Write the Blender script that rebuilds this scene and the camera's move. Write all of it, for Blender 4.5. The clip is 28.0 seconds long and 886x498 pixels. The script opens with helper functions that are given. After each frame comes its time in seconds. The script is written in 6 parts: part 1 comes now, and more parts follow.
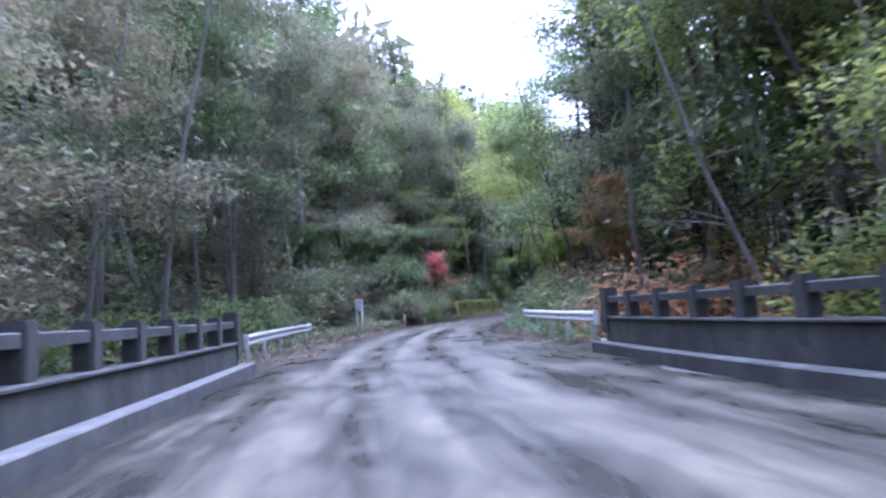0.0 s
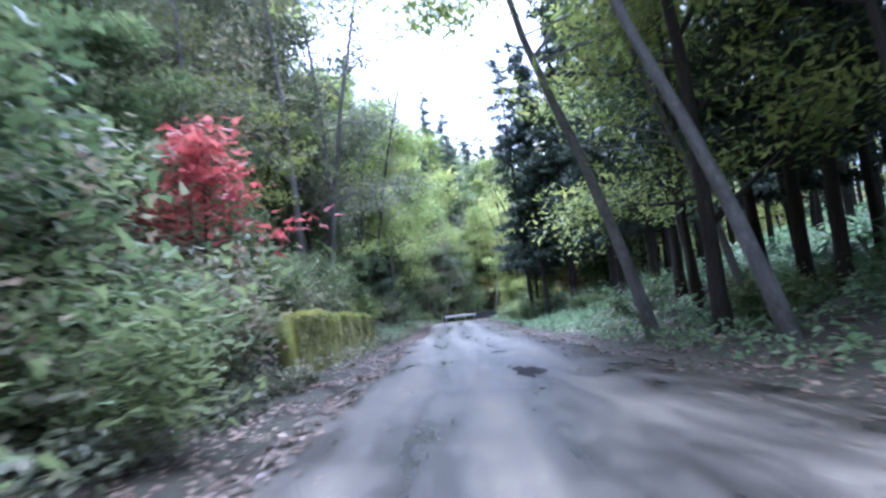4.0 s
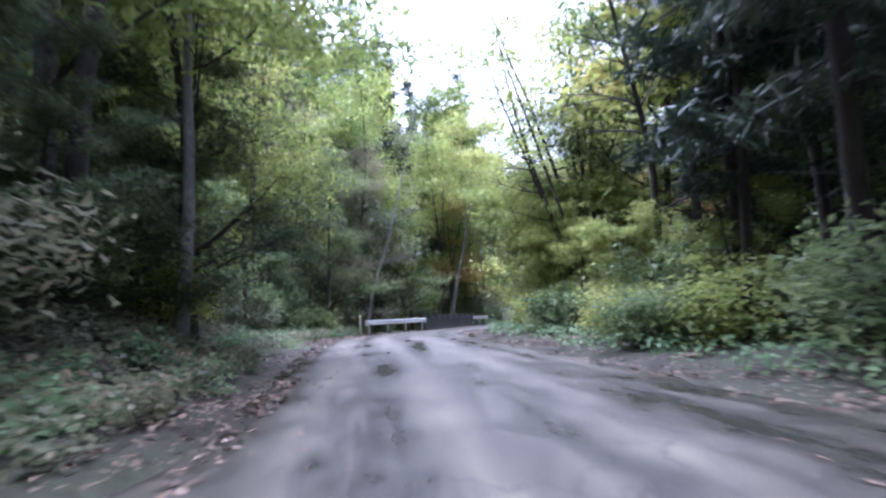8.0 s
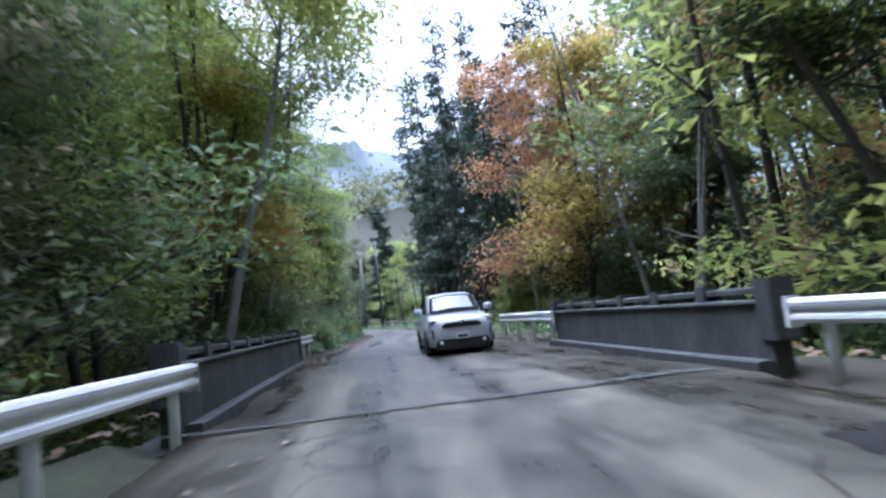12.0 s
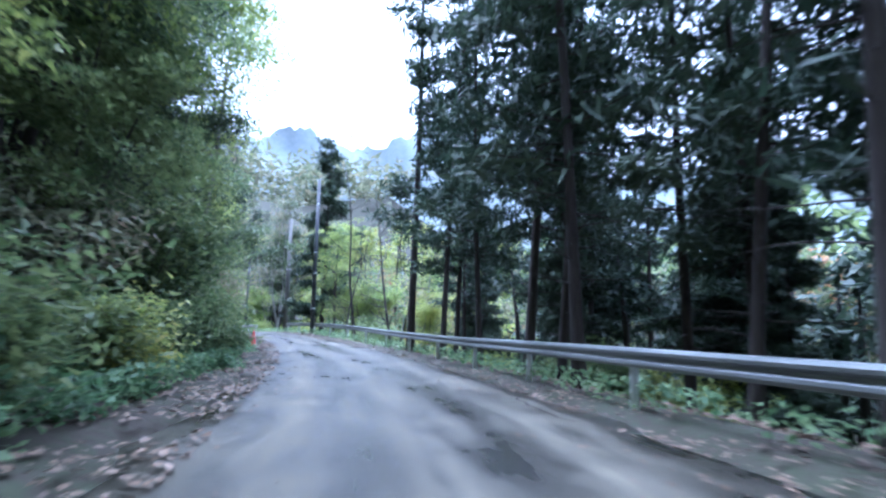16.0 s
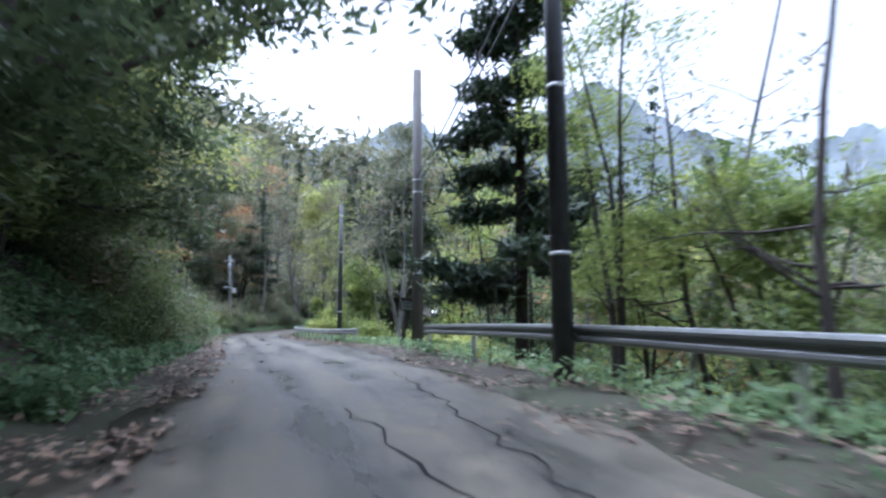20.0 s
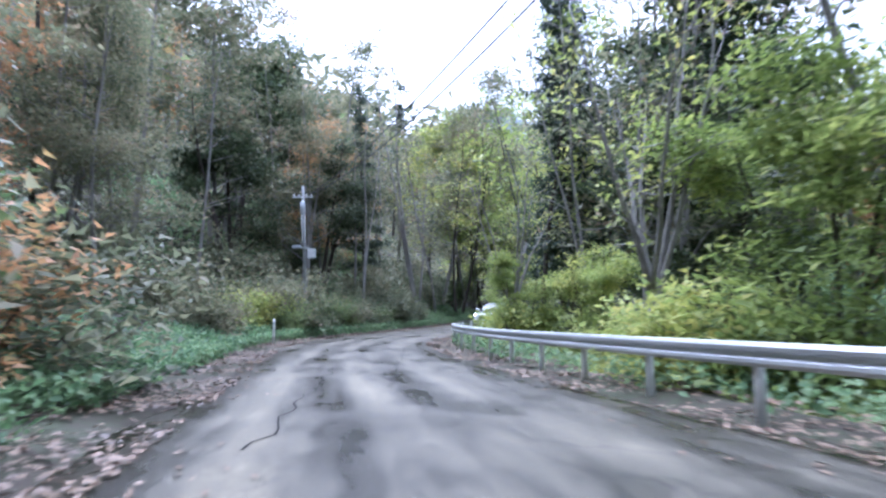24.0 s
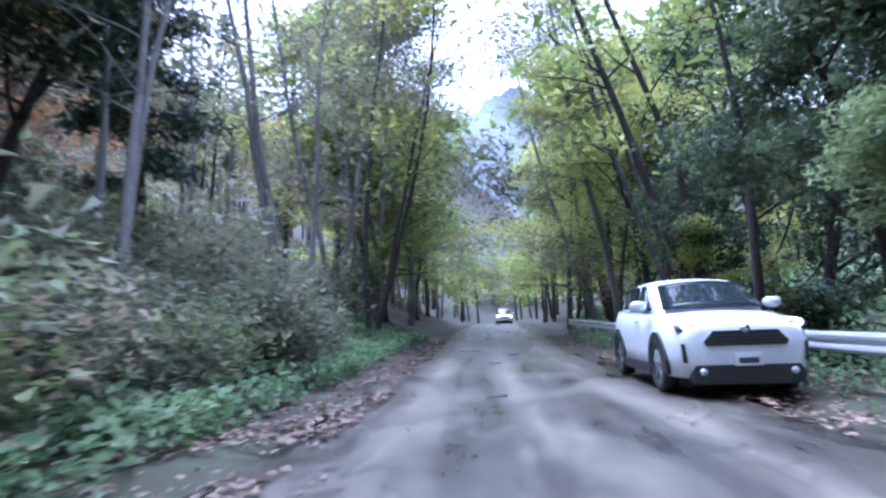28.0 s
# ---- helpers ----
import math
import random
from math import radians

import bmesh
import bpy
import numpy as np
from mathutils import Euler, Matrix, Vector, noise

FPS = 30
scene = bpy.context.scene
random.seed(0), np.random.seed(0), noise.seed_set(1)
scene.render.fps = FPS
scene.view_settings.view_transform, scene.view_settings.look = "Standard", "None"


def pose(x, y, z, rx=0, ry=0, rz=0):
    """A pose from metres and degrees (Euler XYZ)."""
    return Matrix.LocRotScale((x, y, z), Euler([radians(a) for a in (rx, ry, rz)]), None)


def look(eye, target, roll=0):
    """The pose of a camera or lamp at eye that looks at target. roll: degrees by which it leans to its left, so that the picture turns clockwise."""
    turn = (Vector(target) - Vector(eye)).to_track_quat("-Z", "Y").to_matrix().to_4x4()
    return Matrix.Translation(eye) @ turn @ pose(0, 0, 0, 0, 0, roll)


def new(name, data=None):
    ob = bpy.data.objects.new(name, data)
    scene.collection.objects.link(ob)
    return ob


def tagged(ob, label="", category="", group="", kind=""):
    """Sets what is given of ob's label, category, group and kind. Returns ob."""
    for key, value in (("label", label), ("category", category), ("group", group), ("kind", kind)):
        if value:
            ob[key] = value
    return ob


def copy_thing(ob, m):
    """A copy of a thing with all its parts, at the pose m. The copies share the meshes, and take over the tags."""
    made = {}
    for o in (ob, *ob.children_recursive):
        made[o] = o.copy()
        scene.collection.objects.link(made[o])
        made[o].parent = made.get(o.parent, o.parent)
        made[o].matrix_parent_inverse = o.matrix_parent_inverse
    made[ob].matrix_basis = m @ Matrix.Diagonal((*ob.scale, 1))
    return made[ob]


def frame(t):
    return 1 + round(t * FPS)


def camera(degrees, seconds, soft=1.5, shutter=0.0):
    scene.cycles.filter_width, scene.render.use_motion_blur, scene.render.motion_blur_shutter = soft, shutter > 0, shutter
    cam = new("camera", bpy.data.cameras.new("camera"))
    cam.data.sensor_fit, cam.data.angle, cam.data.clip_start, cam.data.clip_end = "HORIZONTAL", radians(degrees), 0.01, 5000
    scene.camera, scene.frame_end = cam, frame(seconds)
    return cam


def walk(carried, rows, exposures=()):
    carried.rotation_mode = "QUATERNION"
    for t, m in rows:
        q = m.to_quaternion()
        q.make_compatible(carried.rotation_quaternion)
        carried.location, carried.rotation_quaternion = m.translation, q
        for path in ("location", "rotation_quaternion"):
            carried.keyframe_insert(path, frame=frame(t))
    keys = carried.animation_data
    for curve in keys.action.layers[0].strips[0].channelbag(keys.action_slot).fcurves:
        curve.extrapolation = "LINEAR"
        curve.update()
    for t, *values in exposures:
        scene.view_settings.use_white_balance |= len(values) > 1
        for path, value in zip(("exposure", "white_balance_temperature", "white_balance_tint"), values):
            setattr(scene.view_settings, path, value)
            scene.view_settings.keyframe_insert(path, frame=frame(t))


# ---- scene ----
cam = camera(76, 28.0, soft=2.4, shutter=0.35)
PATH = [
    (0.0, pose(0.000, -0.000, 1.286, 95.89, 3.86, 17.51)),
    (0.5, pose(-1.864, 3.879, 1.236, 96.31, 2.74, 17.27)),
    (1.0, pose(-3.686, 7.806, 1.204, 96.50, 2.29, 16.45)),
    (1.5, pose(-5.394, 11.765, 1.192, 96.08, 2.65, 16.17)),
    (2.0, pose(-6.946, 15.679, 1.207, 96.38, 3.85, 15.15)),
    (2.5, pose(-8.202, 19.668, 1.237, 96.12, 5.11, 11.52)),
    (3.0, pose(-9.143, 23.807, 1.258, 96.42, 5.81, 6.65)),
    (3.5, pose(-9.756, 27.982, 1.276, 96.84, 5.99, 1.87)),
    (4.0, pose(-10.018, 32.168, 1.280, 96.81, 5.90, -2.11)),
    (4.5, pose(-10.002, 36.384, 1.267, 96.89, 5.74, -4.98)),
    (5.0, pose(-9.833, 40.642, 1.244, 97.21, 5.34, -6.84)),
    (5.5, pose(-9.642, 44.956, 1.224, 97.63, 4.54, -8.12)),
    (6.0, pose(-9.507, 49.334, 1.214, 97.72, 4.20, -9.34)),
    (6.5, pose(-9.437, 53.793, 1.199, 97.40, 3.65, -9.07)),
    (7.0, pose(-9.309, 58.319, 1.186, 97.20, 3.64, -9.15)),
    (7.5, pose(-9.074, 62.878, 1.176, 97.03, 3.71, -9.67)),
    (8.0, pose(-8.786, 67.391, 1.175, 97.06, 3.23, -10.32)),
    (8.5, pose(-8.560, 71.728, 1.197, 96.72, 2.53, -10.87)),
    (9.0, pose(-8.358, 75.777, 1.254, 96.57, 2.63, -11.05)),
    (9.5, pose(-8.223, 79.670, 1.341, 96.10, 3.53, -10.86)),
    (10.0, pose(-8.151, 83.507, 1.438, 95.87, 4.12, -9.88)),
    (10.5, pose(-8.023, 87.213, 1.525, 95.90, 4.59, -11.48)),
    (11.0, pose(-7.485, 90.748, 1.586, 97.28, 6.34, -19.44)),
    (11.5, pose(-6.515, 94.215, 1.593, 97.11, 6.05, -29.57)),
    (12.0, pose(-4.961, 97.645, 1.575, 96.42, 6.19, -38.32)),
    (12.5, pose(-3.064, 101.085, 1.563, 97.20, 5.84, -38.76)),
    (13.0, pose(-0.947, 104.531, 1.567, 97.33, 4.54, -38.77)),
    (13.5, pose(1.215, 108.056, 1.570, 97.05, 3.07, -39.74)),
    (14.0, pose(3.423, 111.635, 1.559, 96.82, 2.01, -41.25)),
    (14.5, pose(5.696, 115.236, 1.534, 96.73, 1.30, -42.87)),
    (15.0, pose(8.069, 118.826, 1.501, 96.73, 0.08, -44.18)),
    (15.5, pose(10.518, 122.428, 1.466, 97.24, -1.03, -44.60)),
    (16.0, pose(12.984, 126.061, 1.431, 97.45, -1.30, -45.05)),
    (16.5, pose(15.478, 129.715, 1.385, 97.20, -1.16, -45.51)),
    (17.0, pose(17.975, 133.410, 1.326, 97.13, -0.61, -46.47)),
    (17.5, pose(20.419, 137.177, 1.264, 97.13, -0.59, -45.02)),
    (18.0, pose(22.803, 141.098, 1.215, 97.31, -0.62, -43.21)),
    (18.5, pose(25.025, 145.096, 1.190, 97.68, -1.47, -40.45)),
    (19.0, pose(26.978, 149.180, 1.218, 97.26, -0.91, -37.28)),
    (19.5, pose(28.770, 153.319, 1.288, 96.90, -0.03, -35.35)),
    (20.0, pose(30.382, 157.489, 1.362, 96.82, 0.37, -33.27)),
    (20.5, pose(31.794, 161.708, 1.413, 96.66, 0.30, -30.60)),
    (21.0, pose(33.038, 165.954, 1.420, 96.28, 0.19, -28.02)),
    (21.5, pose(34.104, 170.262, 1.374, 95.86, 1.16, -25.83)),
    (22.0, pose(35.102, 174.496, 1.301, 96.03, 0.78, -24.76)),
    (22.5, pose(36.051, 178.647, 1.208, 96.18, 0.02, -24.45)),
    (23.0, pose(36.969, 182.726, 1.099, 96.24, -0.32, -24.55)),
    (23.5, pose(37.873, 186.738, 0.998, 96.42, -0.07, -24.79)),
    (24.0, pose(38.790, 190.685, 0.926, 96.53, 0.33, -25.00)),
    (24.5, pose(39.736, 194.557, 0.869, 96.35, 1.27, -24.94)),
    (25.0, pose(40.650, 198.382, 0.820, 95.98, 3.24, -25.43)),
    (25.5, pose(41.552, 202.178, 0.777, 95.38, 5.11, -26.04)),
    (26.0, pose(42.436, 205.800, 0.758, 95.31, 4.40, -25.48)),
    (26.5, pose(43.281, 209.182, 0.776, 96.30, 2.30, -25.92)),
    (27.0, pose(44.384, 212.216, 0.811, 97.43, 1.67, -26.80)),
    (27.5, pose(45.884, 215.096, 0.847, 98.01, 1.94, -34.87)),
    (28.0, pose(47.769, 217.858, 0.873, 98.43, 1.91, -43.19)),
]
walk(cam, PATH, [(0.0, 1.8, 4620, 32), (3.0, 2.4, 4550, 26), (6.0, 1.95, 4800, 28), (7.0, 2.15, 4850, 28), (9.0, 2.05, 5000, 36), (10.0, 1.75, 5200, 26), (12.0, 1.7, 4850, 20), (15.0, 2.15, 4300, 22), (16.0, 2.1, 4400, 18), (17.0, 1.75, 4950, 18), (18.0, 1.3, 5200, 20), (19.0, 1.02, 5100, 26), (20.0, 1.35, 5000, 18), (21.0, 1.95, 4800, 14), (24.0, 1.7, 4850, 22), (25.0, 1.85, 4600, 24), (26.0, 1.62, 4330, 24), (27.0, 1.95, 4480, 28), (28.0, 1.95, 4530, 28)])

# ---- light: a bright overcast afternoon ----
world = bpy.data.worlds.new("overcast_sky")
scene.world = world
world.use_nodes = True
wn, wl = world.node_tree.nodes, world.node_tree.links
wn.clear()
sky = wn.new("ShaderNodeTexSky")
sky.sky_type, sky.sun_disc = "NISHITA", False
sky.sun_elevation, sky.sun_rotation = radians(72), radians(0)
sky.air_density, sky.dust_density, sky.ozone_density = 1.0, 6.0, 1.0
grey = wn.new("ShaderNodeHueSaturation")
grey.inputs["Saturation"].default_value = 0.1
back = wn.new("ShaderNodeBackground")
back.inputs["Strength"].default_value = 0.15
wout = wn.new("ShaderNodeOutputWorld")
wl.new(sky.outputs[0], grey.inputs["Color"])
wl.new(grey.outputs[0], back.inputs[0])
wl.new(back.outputs[0], wout.inputs[0])
sun = new("sun", bpy.data.lights.new("sun", "SUN"))
sun.data.energy, sun.data.angle, sun.data.color = 1.4, radians(60), (1.0, 0.97, 0.92)
sun.matrix_world = look((0, 0, 60), (0, -19, 0))


# ---- materials ----
def material(name, rough=0.8, metal=0.0):
    m = bpy.data.materials.new(name)
    m.use_nodes = True
    n, l = m.node_tree.nodes, m.node_tree.links
    b = n["Principled BSDF"]
    b.inputs["Roughness"].default_value, b.inputs["Metallic"].default_value = rough, metal
    return m, n, l, b


def ramp(n, stops):
    r = n.new("ShaderNodeValToRGB")
    e = r.color_ramp.elements
    while len(e) < len(stops):
        e.new(0.5)
    for k, (p, c) in zip(e, stops):
        k.position, k.color = p, (*c, 1)
    return r


def noise_of(n, l, scale, detail=4.0, rough=0.6, coord="Object"):
    tc = n.new("ShaderNodeTexCoord")
    t = n.new("ShaderNodeTexNoise")
    t.inputs["Scale"].default_value, t.inputs["Detail"].default_value, t.inputs["Roughness"].default_value = scale, detail, rough
    l.new(tc.outputs[coord], t.inputs["Vector"])
    return t


def mottled(name, stops, scale=3.0, rough=0.8, metal=0.0, bump=0.3, bump_scale=30.0, second=0.35, stretch=None):
    """A surface in several tones at two scales, with fine relief."""
    m, n, l, b = material(name, rough, metal)
    a, f = noise_of(n, l, scale, 5), noise_of(n, l, bump_scale, 6)
    if stretch:
        for t in (a, f):
            mp = n.new("ShaderNodeMapping")
            mp.inputs["Scale"].default_value = stretch
            l.new(t.inputs["Vector"].links[0].from_socket, mp.inputs[0])
            l.new(mp.outputs[0], t.inputs["Vector"])
    mix = n.new("ShaderNodeMix")
    mix.inputs[0].default_value = second
    l.new(a.outputs[0], mix.inputs[2])
    l.new(f.outputs[0], mix.inputs[3])
    r = ramp(n, stops)
    l.new(mix.outputs[0], r.inputs[0])
    l.new(r.outputs[0], b.inputs["Base Color"])
    if bump:
        bp = n.new("ShaderNodeBump")
        bp.inputs["Strength"].default_value, bp.inputs["Distance"].default_value = bump, 0.02
        l.new(f.outputs[0], bp.inputs["Height"])
        l.new(bp.outputs[0], b.inputs["Normal"])
    return m


def foliage(name, dark, mid, light, tip=None, through_leaf=0.5):
    """Leaves: tone by leaf, by branch and by tree; light comes through them."""
    m, n, l, b = material(name, 0.55)
    dark, mid, light, tip = [c and tuple(0.88 * k + 0.12 * sum(c) / 3 for k in c) for c in (dark, mid, light, tip)]
    geo, info = n.new("ShaderNodeNewGeometry"), n.new("ShaderNodeObjectInfo")
    big = noise_of(n, l, 0.45, 2)
    add = n.new("ShaderNodeMath")
    add.operation = "MULTIPLY_ADD"
    l.new(geo.outputs["Random Per Island"], add.inputs[0])
    add.inputs[1].default_value = 0.38
    shift = n.new("ShaderNodeMath")
    shift.operation = "MULTIPLY_ADD"
    l.new(info.outputs["Random"], shift.inputs[0])
    shift.inputs[1].default_value, shift.inputs[2].default_value = 0.3, -0.2
    bigs = n.new("ShaderNodeMath")
    bigs.operation = "ADD"
    l.new(big.outputs[0], bigs.inputs[0])
    l.new(shift.outputs[0], bigs.inputs[1])
    l.new(bigs.outputs[0], add.inputs[2])
    stops = [(0.22, dark), (0.55, mid), (0.85, light)] + ([(1.0, tip)] if tip else [])
    r = ramp(n, stops)
    l.new(add.outputs[0], r.inputs[0])
    l.new(r.outputs[0], b.inputs["Base Color"])
    b.inputs["Specular IOR Level"].default_value = 0.35
    tr = n.new("ShaderNodeBsdfTranslucent")
    l.new(r.outputs[0], tr.inputs[0])
    mix = n.new("ShaderNodeMixShader")
    mix.inputs[0].default_value = through_leaf
    l.new(b.outputs[0], mix.inputs[1])
    l.new(tr.outputs[0], mix.inputs[2])
    l.new(mix.outputs[0], n["Material Output"].inputs[0])
    return m


LEAF_GREEN = foliage("green_leaves", (0.042, 0.08, 0.03), (0.125, 0.185, 0.06), (0.25, 0.305, 0.1))
LEAF_LIME = foliage("yellow_green_leaves", (0.09, 0.14, 0.03), (0.26, 0.34, 0.065), (0.46, 0.48, 0.1), (0.5, 0.44, 0.09))
LEAF_YELLOW = foliage("yellow_leaves", (0.2, 0.18, 0.035), (0.45, 0.35, 0.06), (0.6, 0.46, 0.09), (0.52, 0.28, 0.07))
LEAF_ORANGE = foliage("orange_leaves", (0.22, 0.125, 0.06), (0.44, 0.22, 0.085), (0.55, 0.31, 0.12), (0.4, 0.29, 0.09))
LEAF_RED = foliage("red_leaves", (0.24, 0.045, 0.045), (0.48, 0.085, 0.075), (0.6, 0.19, 0.14))
LEAF_OLIVE = foliage("dull_olive_leaves", (0.06, 0.08, 0.045), (0.15, 0.17, 0.085), (0.27, 0.26, 0.14), (0.34, 0.24, 0.15))
LEAF_CEDAR = foliage("dark_cedar_needles", (0.02, 0.038, 0.024), (0.044, 0.074, 0.042), (0.085, 0.115, 0.062), None, 0.2)
LEAF_EVERGREEN = foliage("dark_evergreen_leaves", (0.03, 0.052, 0.028), (0.072, 0.11, 0.05), (0.14, 0.185, 0.075), (0.22, 0.26, 0.09), 0.4)
LEAF_FERN = foliage("undergrowth_leaves", (0.045, 0.1, 0.045), (0.12, 0.22, 0.085), (0.23, 0.33, 0.14))
LEAF_LITTER = foliage("fallen_leaves", (0.06, 0.04, 0.026), (0.155, 0.1, 0.06), (0.27, 0.18, 0.115), (0.36, 0.28, 0.19), 0.05)

BARK_GREY = mottled("grey_bark", [(0.3, (0.10, 0.095, 0.085)), (0.5, (0.21, 0.20, 0.185)), (0.7, (0.34, 0.33, 0.31))], 3.0, 0.9, 0, 0.7, 22, 0.5, (1, 1, 0.35))
BARK_DARK = mottled("dark_bark", [(0.3, (0.025, 0.021, 0.018)), (0.55, (0.06, 0.05, 0.042)), (0.75, (0.11, 0.095, 0.08))], 4.0, 0.95, 0, 0.8, 25, 0.5, (1, 1, 0.2))
BARK_CEDAR = mottled("cedar_bark", [(0.3, (0.02, 0.016, 0.014)), (0.5, (0.048, 0.038, 0.033)), (0.72, (0.095, 0.078, 0.068))], 5.0, 0.95, 0, 0.9, 30, 0.5, (1, 1, 0.08))
SOIL = mottled("forest_floor", [(0.3, (0.02, 0.015, 0.01)), (0.45, (0.04, 0.031, 0.02)), (0.56, (0.034, 0.04, 0.018)), (0.66, (0.05, 0.056, 0.024)), (0.78, (0.07, 0.052, 0.034))], 0.5, 0.95, 0, 1.0, 7, 0.55)
CONCRETE = mottled("weathered_dark_concrete", [(0.28, (0.022, 0.024, 0.022)), (0.46, (0.052, 0.053, 0.05)), (0.6, (0.085, 0.088, 0.078)), (0.76, (0.15, 0.148, 0.135))], 1.6, 0.9, 0, 0.5, 25, 0.4, (1, 1, 0.4))
CONCRETE_PALE = mottled("pale_concrete", [(0.3, (0.05, 0.05, 0.047)), (0.55, (0.11, 0.108, 0.1)), (0.8, (0.2, 0.195, 0.18))], 3, 0.85, 0, 0.3, 30)
MOSS_WALL = mottled("mossy_concrete", [(0.28, (0.085, 0.075, 0.045)), (0.42, (0.16, 0.15, 0.05)), (0.55, (0.24, 0.25, 0.045)), (0.75, (0.36, 0.38, 0.07))], 1.1, 0.95, 0, 0.6, 18, 0.35, (1, 1, 0.45))
GALV = mottled("galvanised_steel", [(0.3, (0.42, 0.44, 0.45)), (0.6, (0.60, 0.62, 0.62)), (0.8, (0.70, 0.71, 0.70))], 2.0, 0.42, 0.6, 0.05, 40, 0.3, (0.3, 0.3, 2))
GALV_OLD = mottled("weathered_galvanised_steel", [(0.28, (0.13, 0.14, 0.135)), (0.5, (0.24, 0.25, 0.245)), (0.75, (0.40, 0.41, 0.40))], 1.2, 0.4, 0.55, 0.08, 40, 0.3, (0.3, 0.3, 2))
WHITE_RAIL = mottled("white_painted_steel", [(0.25, (0.40, 0.41, 0.40)), (0.5, (0.66, 0.67, 0.66)), (0.8, (0.78, 0.79, 0.78))], 1.5, 0.45, 0, 0.05, 30, 0.35)
WHITE_PLASTIC = mottled("white_plastic", [(0.3, (0.62, 0.63, 0.63)), (0.7, (0.8, 0.8, 0.8))], 5, 0.5, 0, 0.02)


def road_material():
    """Damp, worn asphalt: pale dry tracks where wheels run, dark wet streaks along the road, grit, stains and fine cracks."""
    m, n, l, b = material("wet_worn_asphalt", 0.5)
    lane = n.new("ShaderNodeAttribute")
    lane.attribute_name = "lane"

    def lane_noise(scale, stretch, detail, rough):
        mp, t = n.new("ShaderNodeMapping"), n.new("ShaderNodeTexNoise")
        mp.inputs["Scale"].default_value = stretch
        t.inputs["Scale"].default_value, t.inputs["Detail"].default_value, t.inputs["Roughness"].default_value = scale, detail, rough
        l.new(lane.outputs["Vector"], mp.inputs[0])
        l.new(mp.outputs[0], t.inputs["Vector"])
        return t
    streak, blot, fine = lane_noise(1.7, (1, 0.09, 1), 5, 0.62), lane_noise(0.9, (1, 0.55, 1), 9, 0.72), noise_of(n, l, 48, 5, 0.8)
    acr = n.new("ShaderNodeAttribute")
    acr.attribute_name = "wear"
    mix = n.new("ShaderNodeMix")
    mix.inputs[0].default_value = 0.55
    l.new(streak.outputs[0], mix.inputs[2])
    l.new(blot.outputs[0], mix.inputs[3])
    add = n.new("ShaderNodeMath")
    add.operation = "MULTIPLY_ADD"
    add.inputs[1].default_value = 0.13
    l.new(acr.outputs["Fac"], add.inputs[0])
    l.new(mix.outputs[0], add.inputs[2])
    r = ramp(n, [(0.36, (0.021, 0.0195, 0.0145)), (0.45, (0.05, 0.0445, 0.032)), (0.54, (0.098, 0.087, 0.061)), (0.66, (0.185, 0.163, 0.113))])
    l.new(add.outputs[0], r.inputs[0])
    grain = n.new("ShaderNodeMix")
    grain.data_type, grain.blend_type = "RGBA", "MULTIPLY"
    grain.inputs[0].default_value = 0.6
    gr = ramp(n, [(0.3, (0.4, 0.4, 0.4)), (0.6, (1, 1, 1))])
    l.new(fine.outputs[0], gr.inputs[0])
    l.new(r.outputs[0], grain.inputs[6])
    l.new(gr.outputs[0], grain.inputs[7])
    vor = n.new("ShaderNodeTexVoronoi")
    vor.feature = "DISTANCE_TO_EDGE"
    vor.inputs["Scale"].default_value = 0.55
    warp = n.new("ShaderNodeVectorMath")
    warp.operation = "MULTIPLY_ADD"
    warp.inputs[1].default_value = (1.6, 1.6, 0)
    l.new(blot.outputs["Color"], warp.inputs[0])
    l.new(lane.outputs["Vector"], warp.inputs[2])
    l.new(warp.outputs[0], vor.inputs["Vector"])
    crk = ramp(n, [(0.0, (0.25, 0.25, 0.25)), (0.012, (1, 1, 1))])
    l.new(vor.outputs["Distance"], crk.inputs[0])
    cut = n.new("ShaderNodeMix")
    cut.data_type, cut.blend_type = "RGBA", "MULTIPLY"
    gate = ramp(n, [(0.5, (0, 0, 0)), (0.58, (1, 1, 1))])
    l.new(noise_of(n, l, 0.22, 2).outputs[0], gate.inputs[0])
    l.new(gate.outputs[0], cut.inputs[0])
    l.new(grain.outputs[2], cut.inputs[6])
    l.new(crk.outputs[0], cut.inputs[7])
    l.new(cut.outputs[2], b.inputs["Base Color"])
    wet = ramp(n, [(0.36, (0.2, 0.2, 0.2)), (0.46, (0.42, 0.42, 0.42)), (0.6, (0.68, 0.68, 0.68))])
    l.new(add.outputs[0], wet.inputs[0])
    l.new(wet.outputs[0], b.inputs["Roughness"])
    b.inputs["Specular IOR Level"].default_value = 0.3
    bp = n.new("ShaderNodeBump")
    bp.inputs["Strength"].default_value, bp.inputs["Distance"].default_value = 0.5, 0.01
    l.new(fine.outputs[0], bp.inputs["Height"])
    bq = n.new("ShaderNodeBump")
    bq.inputs["Strength"].default_value, bq.inputs["Distance"].default_value = 0.25, 0.04
    l.new(blot.outputs[0], bq.inputs["Height"])
    l.new(bp.outputs[0], bq.inputs["Normal"])
    l.new(bq.outputs[0], b.inputs["Normal"])
    return m


ASPHALT = road_material()
PATCH = mottled("dark_asphalt_patch", [(0.3, (0.012, 0.011, 0.01)), (0.6, (0.024, 0.022, 0.02)), (0.8, (0.045, 0.041, 0.036))], 5, 0.9, 0, 0.6, 50)

PATCH.node_tree.nodes["Principled BSDF"].inputs["Specular IOR Level"].default_value = 0.12

